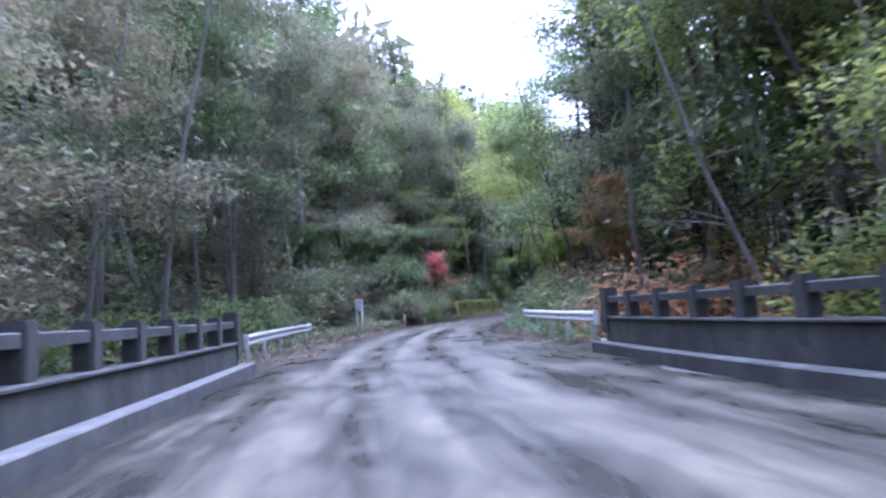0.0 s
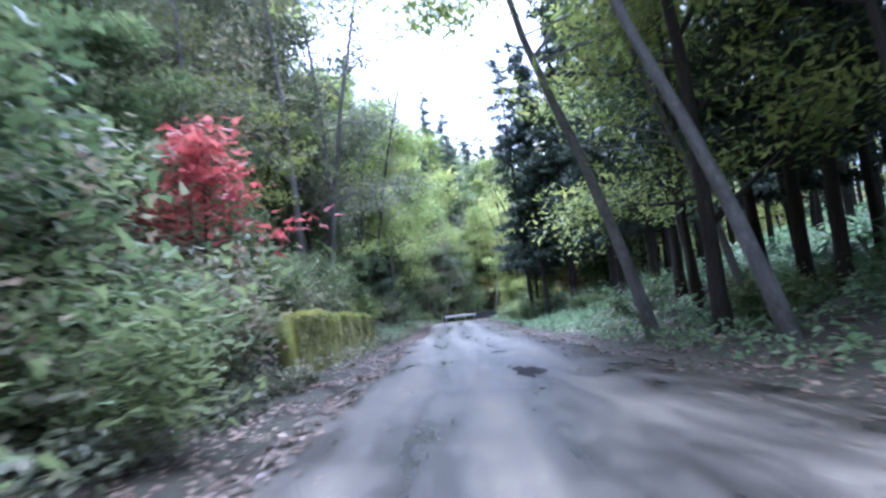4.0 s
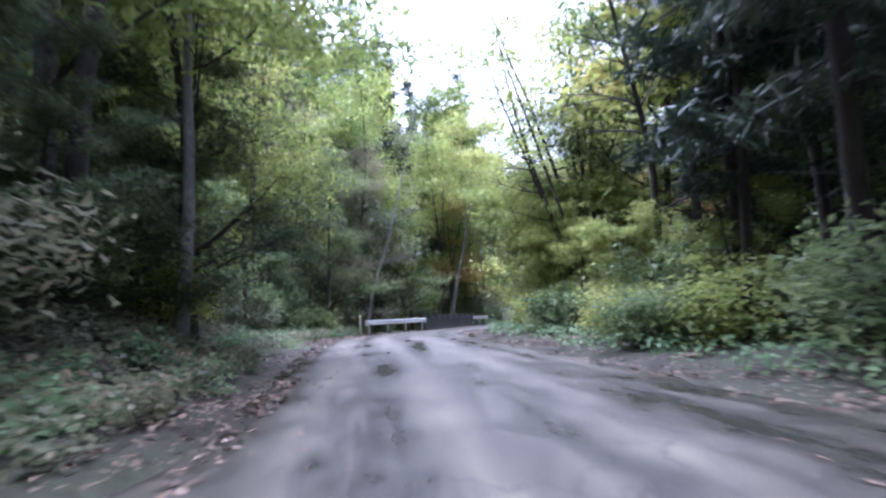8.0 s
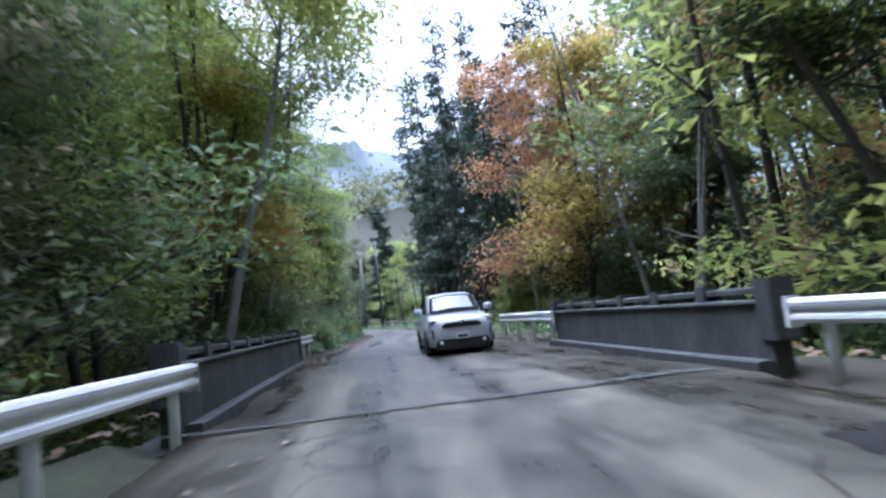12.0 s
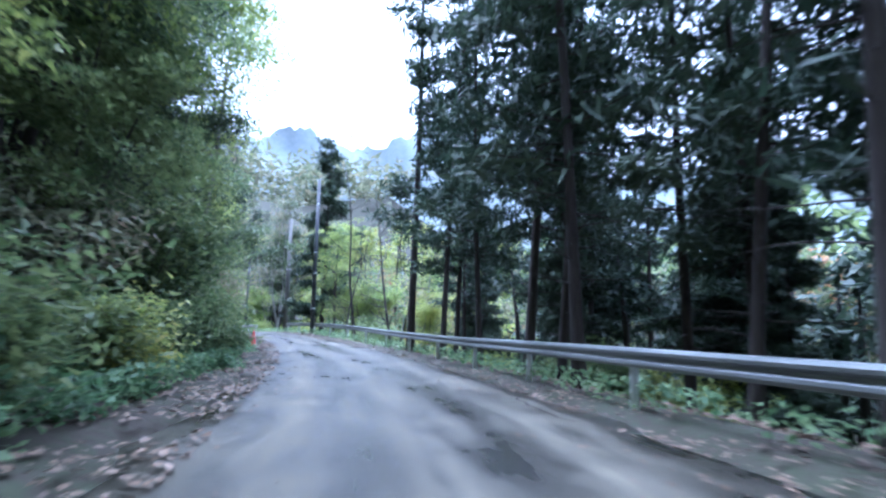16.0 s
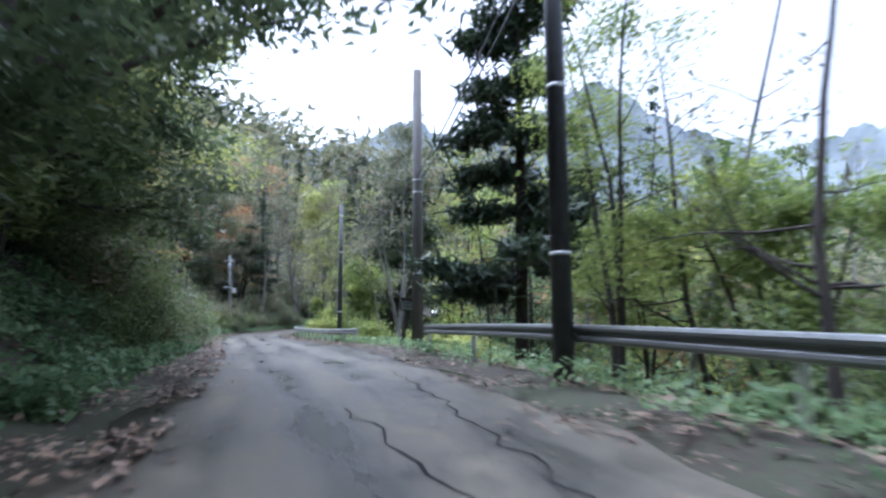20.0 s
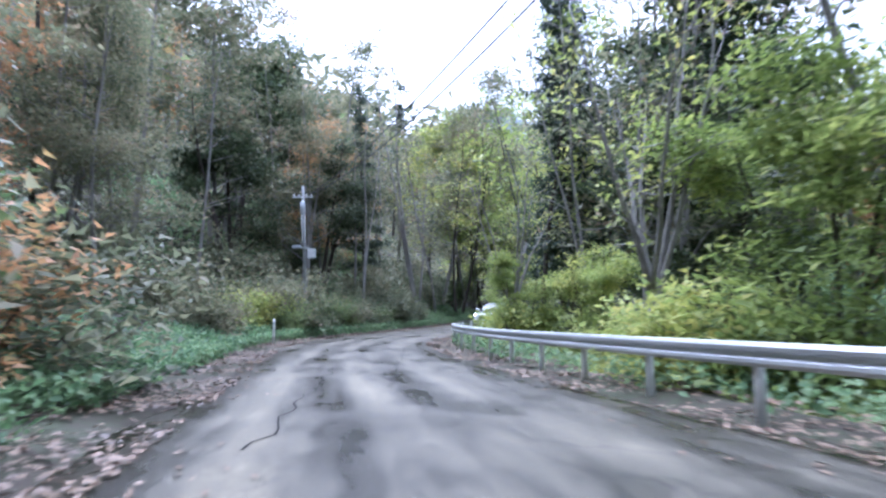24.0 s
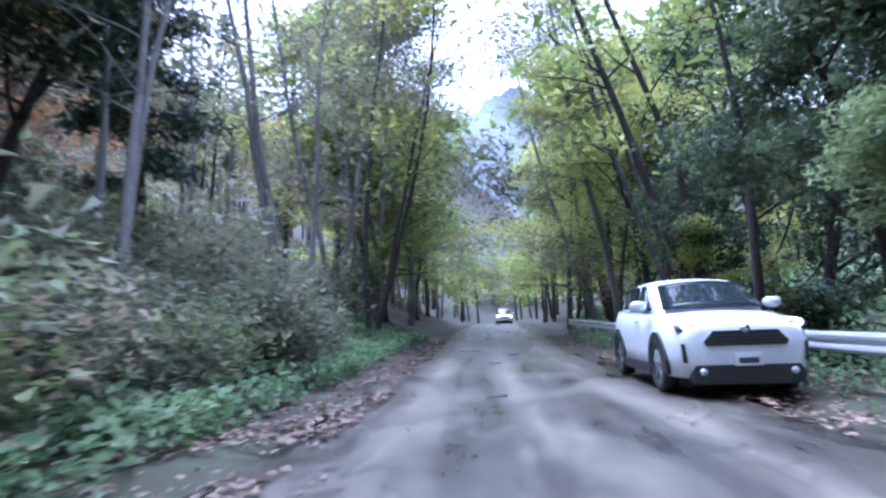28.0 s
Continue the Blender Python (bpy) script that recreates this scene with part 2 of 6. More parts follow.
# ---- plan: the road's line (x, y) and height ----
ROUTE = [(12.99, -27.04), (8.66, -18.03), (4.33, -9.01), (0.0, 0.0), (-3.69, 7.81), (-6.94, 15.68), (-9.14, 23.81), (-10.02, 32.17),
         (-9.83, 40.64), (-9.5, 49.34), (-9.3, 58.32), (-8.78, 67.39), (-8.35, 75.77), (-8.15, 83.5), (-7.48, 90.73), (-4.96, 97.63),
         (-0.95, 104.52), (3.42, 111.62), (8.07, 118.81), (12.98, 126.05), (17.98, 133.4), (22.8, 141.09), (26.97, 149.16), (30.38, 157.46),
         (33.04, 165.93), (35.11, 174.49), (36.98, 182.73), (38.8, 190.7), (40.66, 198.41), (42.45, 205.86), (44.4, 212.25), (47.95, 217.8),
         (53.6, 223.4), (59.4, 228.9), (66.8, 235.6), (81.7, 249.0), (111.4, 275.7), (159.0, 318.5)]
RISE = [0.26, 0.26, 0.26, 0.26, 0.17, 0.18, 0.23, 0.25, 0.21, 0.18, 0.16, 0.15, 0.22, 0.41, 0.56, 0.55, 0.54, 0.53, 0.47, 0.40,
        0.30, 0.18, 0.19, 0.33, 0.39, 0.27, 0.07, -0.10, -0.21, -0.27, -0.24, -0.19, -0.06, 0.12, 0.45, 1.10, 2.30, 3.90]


def smooth_line(points, rise, step=8):
    """A Catmull-Rom line through the plan's points."""
    p = np.array([(x, y, z) for (x, y), z in zip(points, rise)])
    p = np.vstack([2 * p[0] - p[1], p, 2 * p[-1] - p[-2]])
    out = []
    for i in range(1, len(p) - 2):
        for u in np.linspace(0, 1, step, endpoint=False):
            a, b, c, d = p[i - 1], p[i], p[i + 1], p[i + 2]
            out.append(0.5 * (2 * b + (c - a) * u + (2 * a - 5 * b + 4 * c - d) * u * u + (3 * b - a - 3 * c + d) * u ** 3))
    out.append(p[-2])
    return np.array(out)


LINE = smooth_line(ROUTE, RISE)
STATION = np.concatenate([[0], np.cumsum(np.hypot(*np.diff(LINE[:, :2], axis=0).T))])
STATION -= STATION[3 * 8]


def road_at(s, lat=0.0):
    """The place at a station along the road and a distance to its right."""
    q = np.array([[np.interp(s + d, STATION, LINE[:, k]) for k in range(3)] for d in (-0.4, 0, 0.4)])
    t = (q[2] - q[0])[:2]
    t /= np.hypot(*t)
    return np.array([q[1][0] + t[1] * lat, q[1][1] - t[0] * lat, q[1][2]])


def heading(s):
    a, b = road_at(s - 0.4), road_at(s + 0.4)
    return math.degrees(math.atan2(-(b[0] - a[0]), b[1] - a[1]))


def plan_of(xy):
    """Station and distance to the right for many points."""
    a, d = LINE[:-1, :2], np.diff(LINE[:, :2], axis=0)
    dd, ln = (d * d).sum(1), np.hypot(*d.T)
    s, lat = np.zeros(len(xy)), np.zeros(len(xy))
    for i in range(0, len(xy), 4000):
        p = xy[i:i + 4000, None, :] - a[None]
        u = np.clip((p * d).sum(2) / dd, 0, 1)
        e = p - d[None] * u[..., None]
        k = (e * e).sum(2).argmin(1)
        r = np.arange(len(k))
        s[i:i + 4000] = STATION[k] + u[r, k] * ln[k]
        cr = d[k, 0] * p[r, k, 1] - d[k, 1] * p[r, k, 0]
        lat[i:i + 4000] = -np.sign(cr) * np.hypot(*e[r, k].T)
    return s, lat


def table(s, rows):
    return np.interp(s, [r[0] for r in rows], [r[1] for r in rows])


# road edges: station, distance right of the line
LEFT_EDGE = [(-40, -2.6), (12.5, -2.5), (16, -2.2), (27, -2.0), (35, -1.7), (60, -1.8), (75, -1.65), (88, -1.7), (98, -1.95), (107, -1.85), (116, -1.85), (132, -1.5), (150, -1.75), (170, -1.55), (186, -1.4), (200, -1.7), (213, -2.0), (230, -2.2), (241, -1.8), (260, -2.0), (400, -2.2)]
RIGHT_EDGE = [(-40, 4.8), (12, 4.5), (26, 3.5), (45, 3.5), (60, 4.0), (70, 4.1), (84, 4.2), (90, 3.9), (100, 4.0), (107, 4.35), (114, 4.35), (118, 4.2), (124, 3.8), (132, 3.3), (154, 3.25), (160, 3.1), (167, 2.4), (175, 2.7), (182, 3.1), (187, 3.7), (195, 4.5), (205, 4.2), (215, 3.7), (226, 3.7), (240, 3.4), (400, 3.2)]
# ground beside the road: station, slope height at 4 m, at 12 m, at 40 m past the edge
LEFT_SIDE = [(-40, -2.5, -2.0, 8), (10, -2.5, -1.0, 12), (24, -0.4, 2.0, 16), (32, 1.4, 5.0, 20), (44, 1.7, 5.5, 22), (64, 1.7, 5.5, 26), (82, 1.8, 7.0, 36), (92, 0.6, 5.0, 38),
             (100, -0.4, 3.0, 38), (112, -2.6, 2.0, 38), (122, 0.2, 5.0, 38), (132, 2.0, 7.5, 36), (160, 2.4, 8.0, 30), (196, 2.6, 8.0, 26), (206, 1.4, 5.0, 22), (222, 0.7, 3.0, 18), (245, 1.0, 4.0, 20), (400, 1.0, 4.0, 22)]
RIGHT_SIDE = [(-40, -2.5, -2.0, 6), (10, -2.5, -1.5, 10), (24, 0.1, 0.6, 8), (45, 0.6, 1.2, 8), (75, 0.6, 1.5, 9), (94, 0.3, 1.0, 5), (104, -0.6, -0.6, 4), (113, -2.6, -2.0, 2), (124, 0.0, 0.0, -1), (133, -0.8, -3.0, -6),
              (160, -1.2, -4.0, -8), (196, -0.8, -3.5, -6), (210, -0.8, -2.5, -2), (232, -0.5, -1.2, 2), (260, 0.0, 0.5, 5), (400, 0.0, 1.0, 8)]


def ground_height(xy):
    s, lat = plan_of(xy)
    z = np.interp(s, STATION, LINE[:, 2])
    le, re = table(s, LEFT_EDGE), table(s, RIGHT_EDGE)
    out = np.where(lat < 0, le - lat, lat - re)
    h = np.zeros(len(xy))
    for side, rows in ((lat < 0, LEFT_SIDE), (lat >= 0, RIGHT_SIDE)):
        a, b, c = (np.interp(s, [r[0] for r in rows], [r[k] for r in rows]) for k in (1, 2, 3))
        o = np.clip(out, 0, None)
        p = np.where(o < 1.4, 0, np.where(o < 4, a * (np.clip(o - 1.4, 0, None) / 2.6) ** 1.2, np.where(o < 12, a + (b - a) * (o - 4) / 8, b + (c - b) * (np.clip(o, 12, 40) - 12) / 28)))
        p = np.where(o > 40, c + (o - 40) * np.where((c > 3) & (lat < 0), 0.6, 0.0), p)
        h = np.where(side, p, h)
    return z + np.clip(h, -12, 85), out, s, lat


def bumpy(xy, k=0.35, amp=0.22):
    return amp * (np.sin(xy[:, 0] * k * 1.9 + 1.3 * np.sin(xy[:, 1] * k)) + np.sin(xy[:, 1] * k * 2.3 + np.sin(xy[:, 0] * k * 1.4)))


def build_ground():
    x0, x1, y0, y1 = -70, 130, -60, 300
    xs, ys = np.arange(x0, x1 + 0.1, 1.0), np.arange(y0, y1 + 0.1, 1.0)
    far_lo, far_hi = np.array([-2400, -900, -350, -180, -110]), np.array([60, 130, 320, 800, 2400])
    xs = np.concatenate([x0 + far_lo, xs, x1 + far_hi])
    ys = np.concatenate([y0 + far_lo, ys, y1 + far_hi])
    gx, gy = np.meshgrid(xs, ys)
    xy = np.stack([gx.ravel(), gy.ravel()], 1)
    h, out, s, lat = ground_height(xy)
    h = h + np.where(out > 1.5, bumpy(xy) * np.clip((out - 1.5) / 4, 0, 1), 0)
    h = np.where(out < 0.6, np.minimum(h, np.interp(s, STATION, LINE[:, 2])) - np.where(out < 0.25, 0.35, 0.02), h)
    bridge = ((s > -25) & (s < 12.6)) | ((s > 107.5) & (s < 116.5))
    h = np.where(bridge & (out < 3), np.interp(s, STATION, LINE[:, 2]) - 2.6, h)
    nx = len(xs)
    i = np.arange(len(xs) - 1)[None] + nx * np.arange(len(ys) - 1)[:, None]
    quads = np.stack([i, i + 1, i + nx + 1, i + nx], -1).reshape(-1, 4)
    me = bpy.data.meshes.new("ground")
    me.from_pydata([(*p, z) for p, z in zip(xy.tolist(), h.tolist())], [], quads.tolist())
    me.polygons.foreach_set("use_smooth", [True] * len(me.polygons))
    me.materials.append(SOIL)
    return tagged(new("ground", me), "brown forest floor sloping up and down beside the road", "ground", kind="structure")


def mesh_of(name, verts, faces, mat, smooth=False):
    me = bpy.data.meshes.new(name)
    me.from_pydata([tuple(v) for v in verts], [], [list(f) for f in faces])
    if smooth:
        me.polygons.foreach_set("use_smooth", [True] * len(me.polygons))
    me.materials.append(mat)
    return me


def strip(name, stations, laterals, mat, lift=None, smooth=True):
    """A sheet along the road; laterals(s) gives the distances, lift(s, k) the height over the road."""
    v, f, n = [], [], None
    for s in stations:
        ls = laterals(s)
        n = len(ls)
        for k, a in enumerate(ls):
            p = road_at(s, a)
            v.append((p[0], p[1], p[2] + (lift(s, k, a) if lift else 0)))
    for i in range(len(stations) - 1):
        for k in range(n - 1):
            f.append((i * n + k, i * n + k + 1, (i + 1) * n + k + 1, (i + 1) * n + k))
    return mesh_of(name, v, f, mat, smooth)


def sway(s, a):
    """Slight unevenness of the road's surface."""
    return 0.005 * math.sin(a * 2.1 + s * 0.3) + 0.003 * math.sin(s * 0.9 + a)


def build_road():
    def lats(s):
        a, b = table(s, LEFT_EDGE), table(s, RIGHT_EDGE)
        a += 0.12 * math.sin(s * 1.7) + 0.08 * math.sin(s * 4.1)
        b += 0.14 * math.sin(s * 1.3 + 1) + 0.08 * math.sin(s * 3.7)
        return [a - 0.02, a, a + 0.5] + list(np.linspace(a + 1, b - 1, 15)) + [b - 0.5, b, b + 0.02]

    def lift(s, k, a):
        return -0.2 if k in (0, 20) else sway(s, a) - (0.012 if k in (1, 19) else 0)
    me = strip("road", np.arange(-28, 300, 1.0), lats, ASPHALT, lift)
    at = me.attributes.new("wear", "FLOAT", "POINT")
    uv = me.attributes.new("lane", "FLOAT_VECTOR", "POINT")
    wear, lane = [], []
    for s in np.arange(-28, 300, 1.0):
        for a in lats(s):
            lane += [a, s, 0.0]
            a = a + 0.15 * math.sin(s * 0.21)
            wear.append(math.exp(-((a + 0.62) / 0.34) ** 2) + math.exp(-((a - 0.75) / 0.34) ** 2) + 0.85 * math.exp(-((a - 2.2) / 0.45) ** 2) - 0.5)
    at.data.foreach_set("value", wear)
    uv.data.foreach_set("vector", lane)
    return tagged(new("road", me), "narrow wet grey asphalt road with worn tracks and patches", "road", kind="structure")


ground, road = build_ground(), build_road()


# ---- helpers for things ----
def thing(name, label, category, m=None, group="", kind=""):
    ob = new(name)
    ob.empty_display_size = 0.1
    if m is not None:
        ob.matrix_basis = m
    return tagged(ob, label, category, group, kind)


def part(name, me, parent, label="", m=None):
    ob = new(name, me)
    ob.parent = parent
    if m is not None:
        ob.matrix_basis = m
    return tagged(ob, label) if label else ob


def bm_mesh(name, bm, mat, smooth=False):
    me = bpy.data.meshes.new(name)
    bm.to_mesh(me)
    bm.free()
    if smooth:
        me.polygons.foreach_set("use_smooth", [True] * len(me.polygons))
    me.materials.append(mat)
    return me


def box(name, size, mat, bevel=0.0, at=(0, 0, 0)):
    """A block of that size, standing on its base at the place given."""
    bm = bmesh.new()
    bmesh.ops.create_cube(bm, size=1)
    bmesh.ops.scale(bm, vec=size, verts=bm.verts)
    bmesh.ops.translate(bm, vec=(at[0], at[1], at[2] + size[2] / 2), verts=bm.verts)
    if bevel:
        bmesh.ops.bevel(bm, geom=bm.edges[:], offset=bevel, segments=2, affect="EDGES")
    return bm_mesh(name, bm, mat)


def tube_data(line, radii, sides=7):
    """A tapered tube along a line of points."""
    line = np.asarray(line, float)
    v, f = [], []
    up = np.array([0.13, 0.31, 0.94])
    for i, (p, r) in enumerate(zip(line, radii)):
        d = line[min(i + 1, len(line) - 1)] - line[max(i - 1, 0)]
        d = d / max(np.linalg.norm(d), 1e-9)
        a = np.cross(d, up if abs(d @ up) < 0.95 else np.array([1.0, 0, 0]))
        a /= np.linalg.norm(a)
        b = np.cross(d, a)
        for k in range(sides):
            t = 2 * math.pi * k / sides
            v.append(p + r * (math.cos(t) * a + math.sin(t) * b))
    for i in range(len(line) - 1):
        for k in range(sides):
            j = (k + 1) % sides
            f.append((i * sides + k, i * sides + j, (i + 1) * sides + j, (i + 1) * sides + k))
    f.append(tuple(range(sides))[::-1])
    f.append(tuple((len(line) - 1) * sides + k for k in range(sides)))
    return v, f


def join_data(pieces):
    v, f = [], []
    for pv, pf in pieces:
        n = len(v)
        v += list(pv)
        f += [tuple(n + i for i in q) for q in pf]
    return v, f


def tube(name, line, radii, mat, sides=8):
    v, f = tube_data(line, radii if hasattr(radii, "__len__") else [radii] * len(line), sides)
    return mesh_of(name, v, f, mat, True)


def leaves(rng, centres, size, flat=0.5, long=1.5):
    """Small folded leaves at the centres given, more or less level."""
    n = len(centres)
    nrm = rng.normal(size=(n, 3))
    nrm[:, 2] = np.abs(nrm[:, 2]) + flat * 2
    nrm /= np.linalg.norm(nrm, axis=1, keepdims=True)
    t = rng.normal(size=(n, 3))
    t -= nrm * (t * nrm).sum(1, keepdims=True)
    t /= np.linalg.norm(t, axis=1, keepdims=True)
    b = np.cross(nrm, t)
    sz = (size * rng.uniform(0.6, 1.4, n))[:, None]
    c = np.asarray(centres)
    v = np.stack([c - t * sz * long * 0.5, c + b * sz * 0.5 + nrm * sz * 0.12, c + t * sz * long * 0.5, c - b * sz * 0.5 + nrm * sz * 0.12], 1).reshape(-1, 3)
    i = np.arange(n)[:, None] * 4
    f = np.concatenate([i + [0, 1, 2], i + [0, 2, 3]], 0)
    return v, f


def leaflets(rng, centres, size, flat=0.5, long=1.5):
    """Still smaller leaves, each one pointed blade."""
    n = len(centres)
    nrm = rng.normal(size=(n, 3))
    nrm[:, 2] = np.abs(nrm[:, 2]) + flat * 2
    nrm /= np.linalg.norm(nrm, axis=1, keepdims=True)
    t = rng.normal(size=(n, 3))
    t -= nrm * (t * nrm).sum(1, keepdims=True)
    t /= np.linalg.norm(t, axis=1, keepdims=True)
    b = np.cross(nrm, t)
    sz = (size * rng.uniform(0.6, 1.4, n))[:, None]
    c = np.asarray(centres)
    v = np.stack([c - t * sz * long * 0.5 - b * sz * 0.44, c + t * sz * long * 0.95, c - t * sz * long * 0.25 + b * sz * 0.5], 1).reshape(-1, 3)
    return v, np.arange(3 * n).reshape(-1, 3)


def leaf_mesh(name, v, f, mat):
    me = bpy.data.meshes.new(name)
    me.vertices.add(len(v))
    me.vertices.foreach_set("co", np.asarray(v, np.float32).ravel())
    me.loops.add(len(f) * 3)
    me.loops.foreach_set("vertex_index", np.asarray(f, np.int32).ravel())
    me.polygons.add(len(f))
    me.polygons.foreach_set("loop_start", np.arange(len(f), dtype=np.int32) * 3)
    me.update(calc_edges=True)
    me.materials.append(mat)
    return me


# ---- trees ----
def bent(rng, start, direction, length, n=6, wobble=0.12, lift=0.0):
    pts, p, d = [np.array(start, float)], np.array(start, float), np.array(direction, float)
    d /= np.linalg.norm(d)
    for _ in range(n):
        d = d + rng.normal(size=3) * wobble + np.array([0, 0, lift])
        d /= np.linalg.norm(d)
        p = p + d * length / n
        pts.append(p)
    return np.array(pts)


def broadleaf(name, seed, height, girth, spread, bare, count, leaf, leaf_mat, bark, label, category="tree", fork=1, lean=0.06, cluster=0.75, twigs=3):
    """A deciduous tree: trunk with limbs, and a crown of leaves in clumps at the limbs' ends."""
    rng = np.random.default_rng(seed)
    stems, wood, tips = [], [], []
    for k in range(fork):
        a = rng.uniform(0, 6.28)
        d0 = (math.cos(a) * (lean + 0.16 * (fork > 1)), math.sin(a) * (lean + 0.16 * (fork > 1)), 1)
        base = (0.12 * k * math.cos(a), 0.12 * k * math.sin(a), -0.6)
        h = height * rng.uniform(0.85, 1.0) + 0.6
        stem = bent(rng, base, d0, h, 10, 0.05, 0.03)
        g = girth * rng.uniform(0.7, 1) if fork > 1 else girth
        rad = g * np.linspace(1, 0.14, 11) * np.array([1.35, 1.05] + [1] * 9)
        stems.append(tube_data(stem, rad, 8))
        for j in range(int(13 / fork) + 4):
            u = rng.uniform(bare, 0.98)
            q = stem[0] + 0
            idx = u * 10
            i = min(int(idx), 9)
            q = stem[i] + (stem[i + 1] - stem[i]) * (idx - i)
            az = rng.uniform(0, 6.28)
            ln = spread * (1.15 - 0.75 * (u - bare) / (1 - bare)) * rng.uniform(0.6, 1.1)
            limb = bent(rng, q, (math.cos(az), math.sin(az), rng.uniform(0.15, 0.7)), ln, 6, 0.14, 0.02)
            wood.append(tube_data(limb, rad[i] * 0.42 * np.linspace(1, 0.2, 7), 4))
            tips += [limb[3], limb[4], limb[5], limb[6], limb[6]]
            for _ in range(twigs):
                w = rng.integers(2, 6)
                tw = bent(rng, limb[w], limb[min(w + 1, 6)] - limb[w] + rng.normal(size=3) * 0.35, ln * 0.45, 4, 0.2, 0.02)
                wood.append(tube_data(tw, rad[i] * 0.16 * np.linspace(1, 0.25, 5), 3))
                tips += [tw[2], tw[4], tw[4]]
        tips += [stem[10], stem[9]]
    boughs = mesh_of(name + "_branchwork", *join_data(wood), bark, True)
    tips = np.array(tips)
    c = tips[rng.integers(0, len(tips), count)] + np.clip(rng.normal(size=(count, 3)), -1.8, 1.8) * np.array([cluster * 0.72, cluster * 0.72, cluster * 0.27])
    lv, lf = leaflets(rng, c, leaf)
    crown = leaf_mesh(name + "_leaves", lv, lf, leaf_mat)
    ob = thing(name, label, category)
    for st in stems:
        part("trunk", mesh_of(name + "_trunk", *st, bark, True), ob)
    tagged(part("branchwork", boughs, ob), kind="stuff")
    part("crown", crown, ob)
    return ob


def conifer(name, seed, height, girth, bare, width, count, label):
    """A plantation cedar: straight trunk, dead lower twigs, dark crown of drooping sprays."""
    rng = np.random.default_rng(seed)
    stem = bent(rng, (0, 0, -0.8), (0, 0, 1), height + 0.8, 12, 0.008, 0.02)
    rad = girth * np.linspace(1, 0.08, 13) * np.array([1.4, 1.05] + [1] * 11)
    wood, c = [], []
    n = 46
    for j in range(n):
        u = bare + (0.985 - bare) * (j + rng.uniform()) / n
        i = min(int(u * 12), 11)
        q = stem[i] + (stem[i + 1] - stem[i]) * (u * 12 - i)
        az = rng.uniform(0, 6.28)
        ln = width * (1.12 - (u - bare) / (1 - bare)) * rng.uniform(0.6, 1.1) + 0.25
        limb = bent(rng, q, (math.cos(az), math.sin(az), 0.25), ln, 5, 0.07, -0.06)
        wood.append(tube_data(limb, 0.035 * np.linspace(1, 0.2, 6), 4))
        m = max(8, int(count * ln / (n * width * 0.62)))
        t = rng.uniform(0.2, 1, m) * 5
        k = np.minimum(t.astype(int), 4)
        pts = limb[k] + (limb[k + 1] - limb[k]) * (t - k)[:, None]
        c.append(pts + np.clip(rng.normal(size=(m, 3)), -1.8, 1.8) * np.array([0.3, 0.3, 0.16]) + np.array([0, 0, -0.08]))
    for j in range(26):
        u = rng.uniform(0.12, bare + 0.1)
        i = min(int(u * 12), 11)
        q = stem[i] + (stem[i + 1] - stem[i]) * (u * 12 - i)
        az = rng.uniform(0, 6.28)
        limb = bent(rng, q, (math.cos(az), math.sin(az), rng.uniform(-0.2, 0.2)), rng.uniform(0.5, 1.9), 4, 0.12, -0.02)
        wood.append(tube_data(limb, 0.018 * np.linspace(1, 0.2, 5), 4))
    lv, lf = leaflets(rng, np.concatenate(c), 0.12, 0.1, 3.2)
    ob = thing(name, label, "tree")
    part("trunk", mesh_of(name + "_trunk", *tube_data(stem, rad, 10), BARK_CEDAR, True), ob)
    tagged(part("branchwork", mesh_of(name + "_branchwork", *join_data(wood), BARK_CEDAR, True), ob), kind="stuff")
    part("crown", leaf_mesh(name + "_leaves", lv, lf, LEAF_CEDAR), ob)
    return ob


def shrub(name, seed, height, width, count, leaf, mat, label):
    rng = np.random.default_rng(seed)
    wood, tips = [], []
    for k in range(8):
        az = rng.uniform(0, 6.28)
        stem = bent(rng, (0.15 * math.cos(az), 0.15 * math.sin(az), -0.25), (math.cos(az) * width / height, math.sin(az) * width / height, 1), height * rng.uniform(0.6, 1.1), 6, 0.16, -0.03)
        wood.append(tube_data(stem, 0.022 * np.linspace(1, 0.25, 7), 4))
        tips += list(stem[2:]) + [stem[6], stem[5]]
        for _ in range(2):
            w = rng.integers(2, 6)
            tw = bent(rng, stem[w], rng.normal(size=3) + np.array([0, 0, 0.3]), width * 0.55, 4, 0.2, 0)
            wood.append(tube_data(tw, 0.01 * np.linspace(1, 0.3, 5), 3))
            tips += list(tw[1:])
    v, f = join_data(wood)
    tips = np.array(tips)
    c = tips[rng.integers(0, len(tips), count)] + np.clip(rng.normal(size=(count, 3)), -1.9, 1.9) * np.array([0.3, 0.3, 0.22]) * (0.5 + width / 2.2)
    c[:, 2] = np.maximum(c[:, 2], 0.03)
    lv, lf = leaflets(rng, c, leaf)
    ob = thing(name, label, "shrub")
    tagged(part("stem", mesh_of(name + "_wood", v, f, BARK_DARK, True), ob), kind="stuff")
    part("foliage", leaf_mesh(name + "_leaves", lv, lf, mat), ob)
    return ob


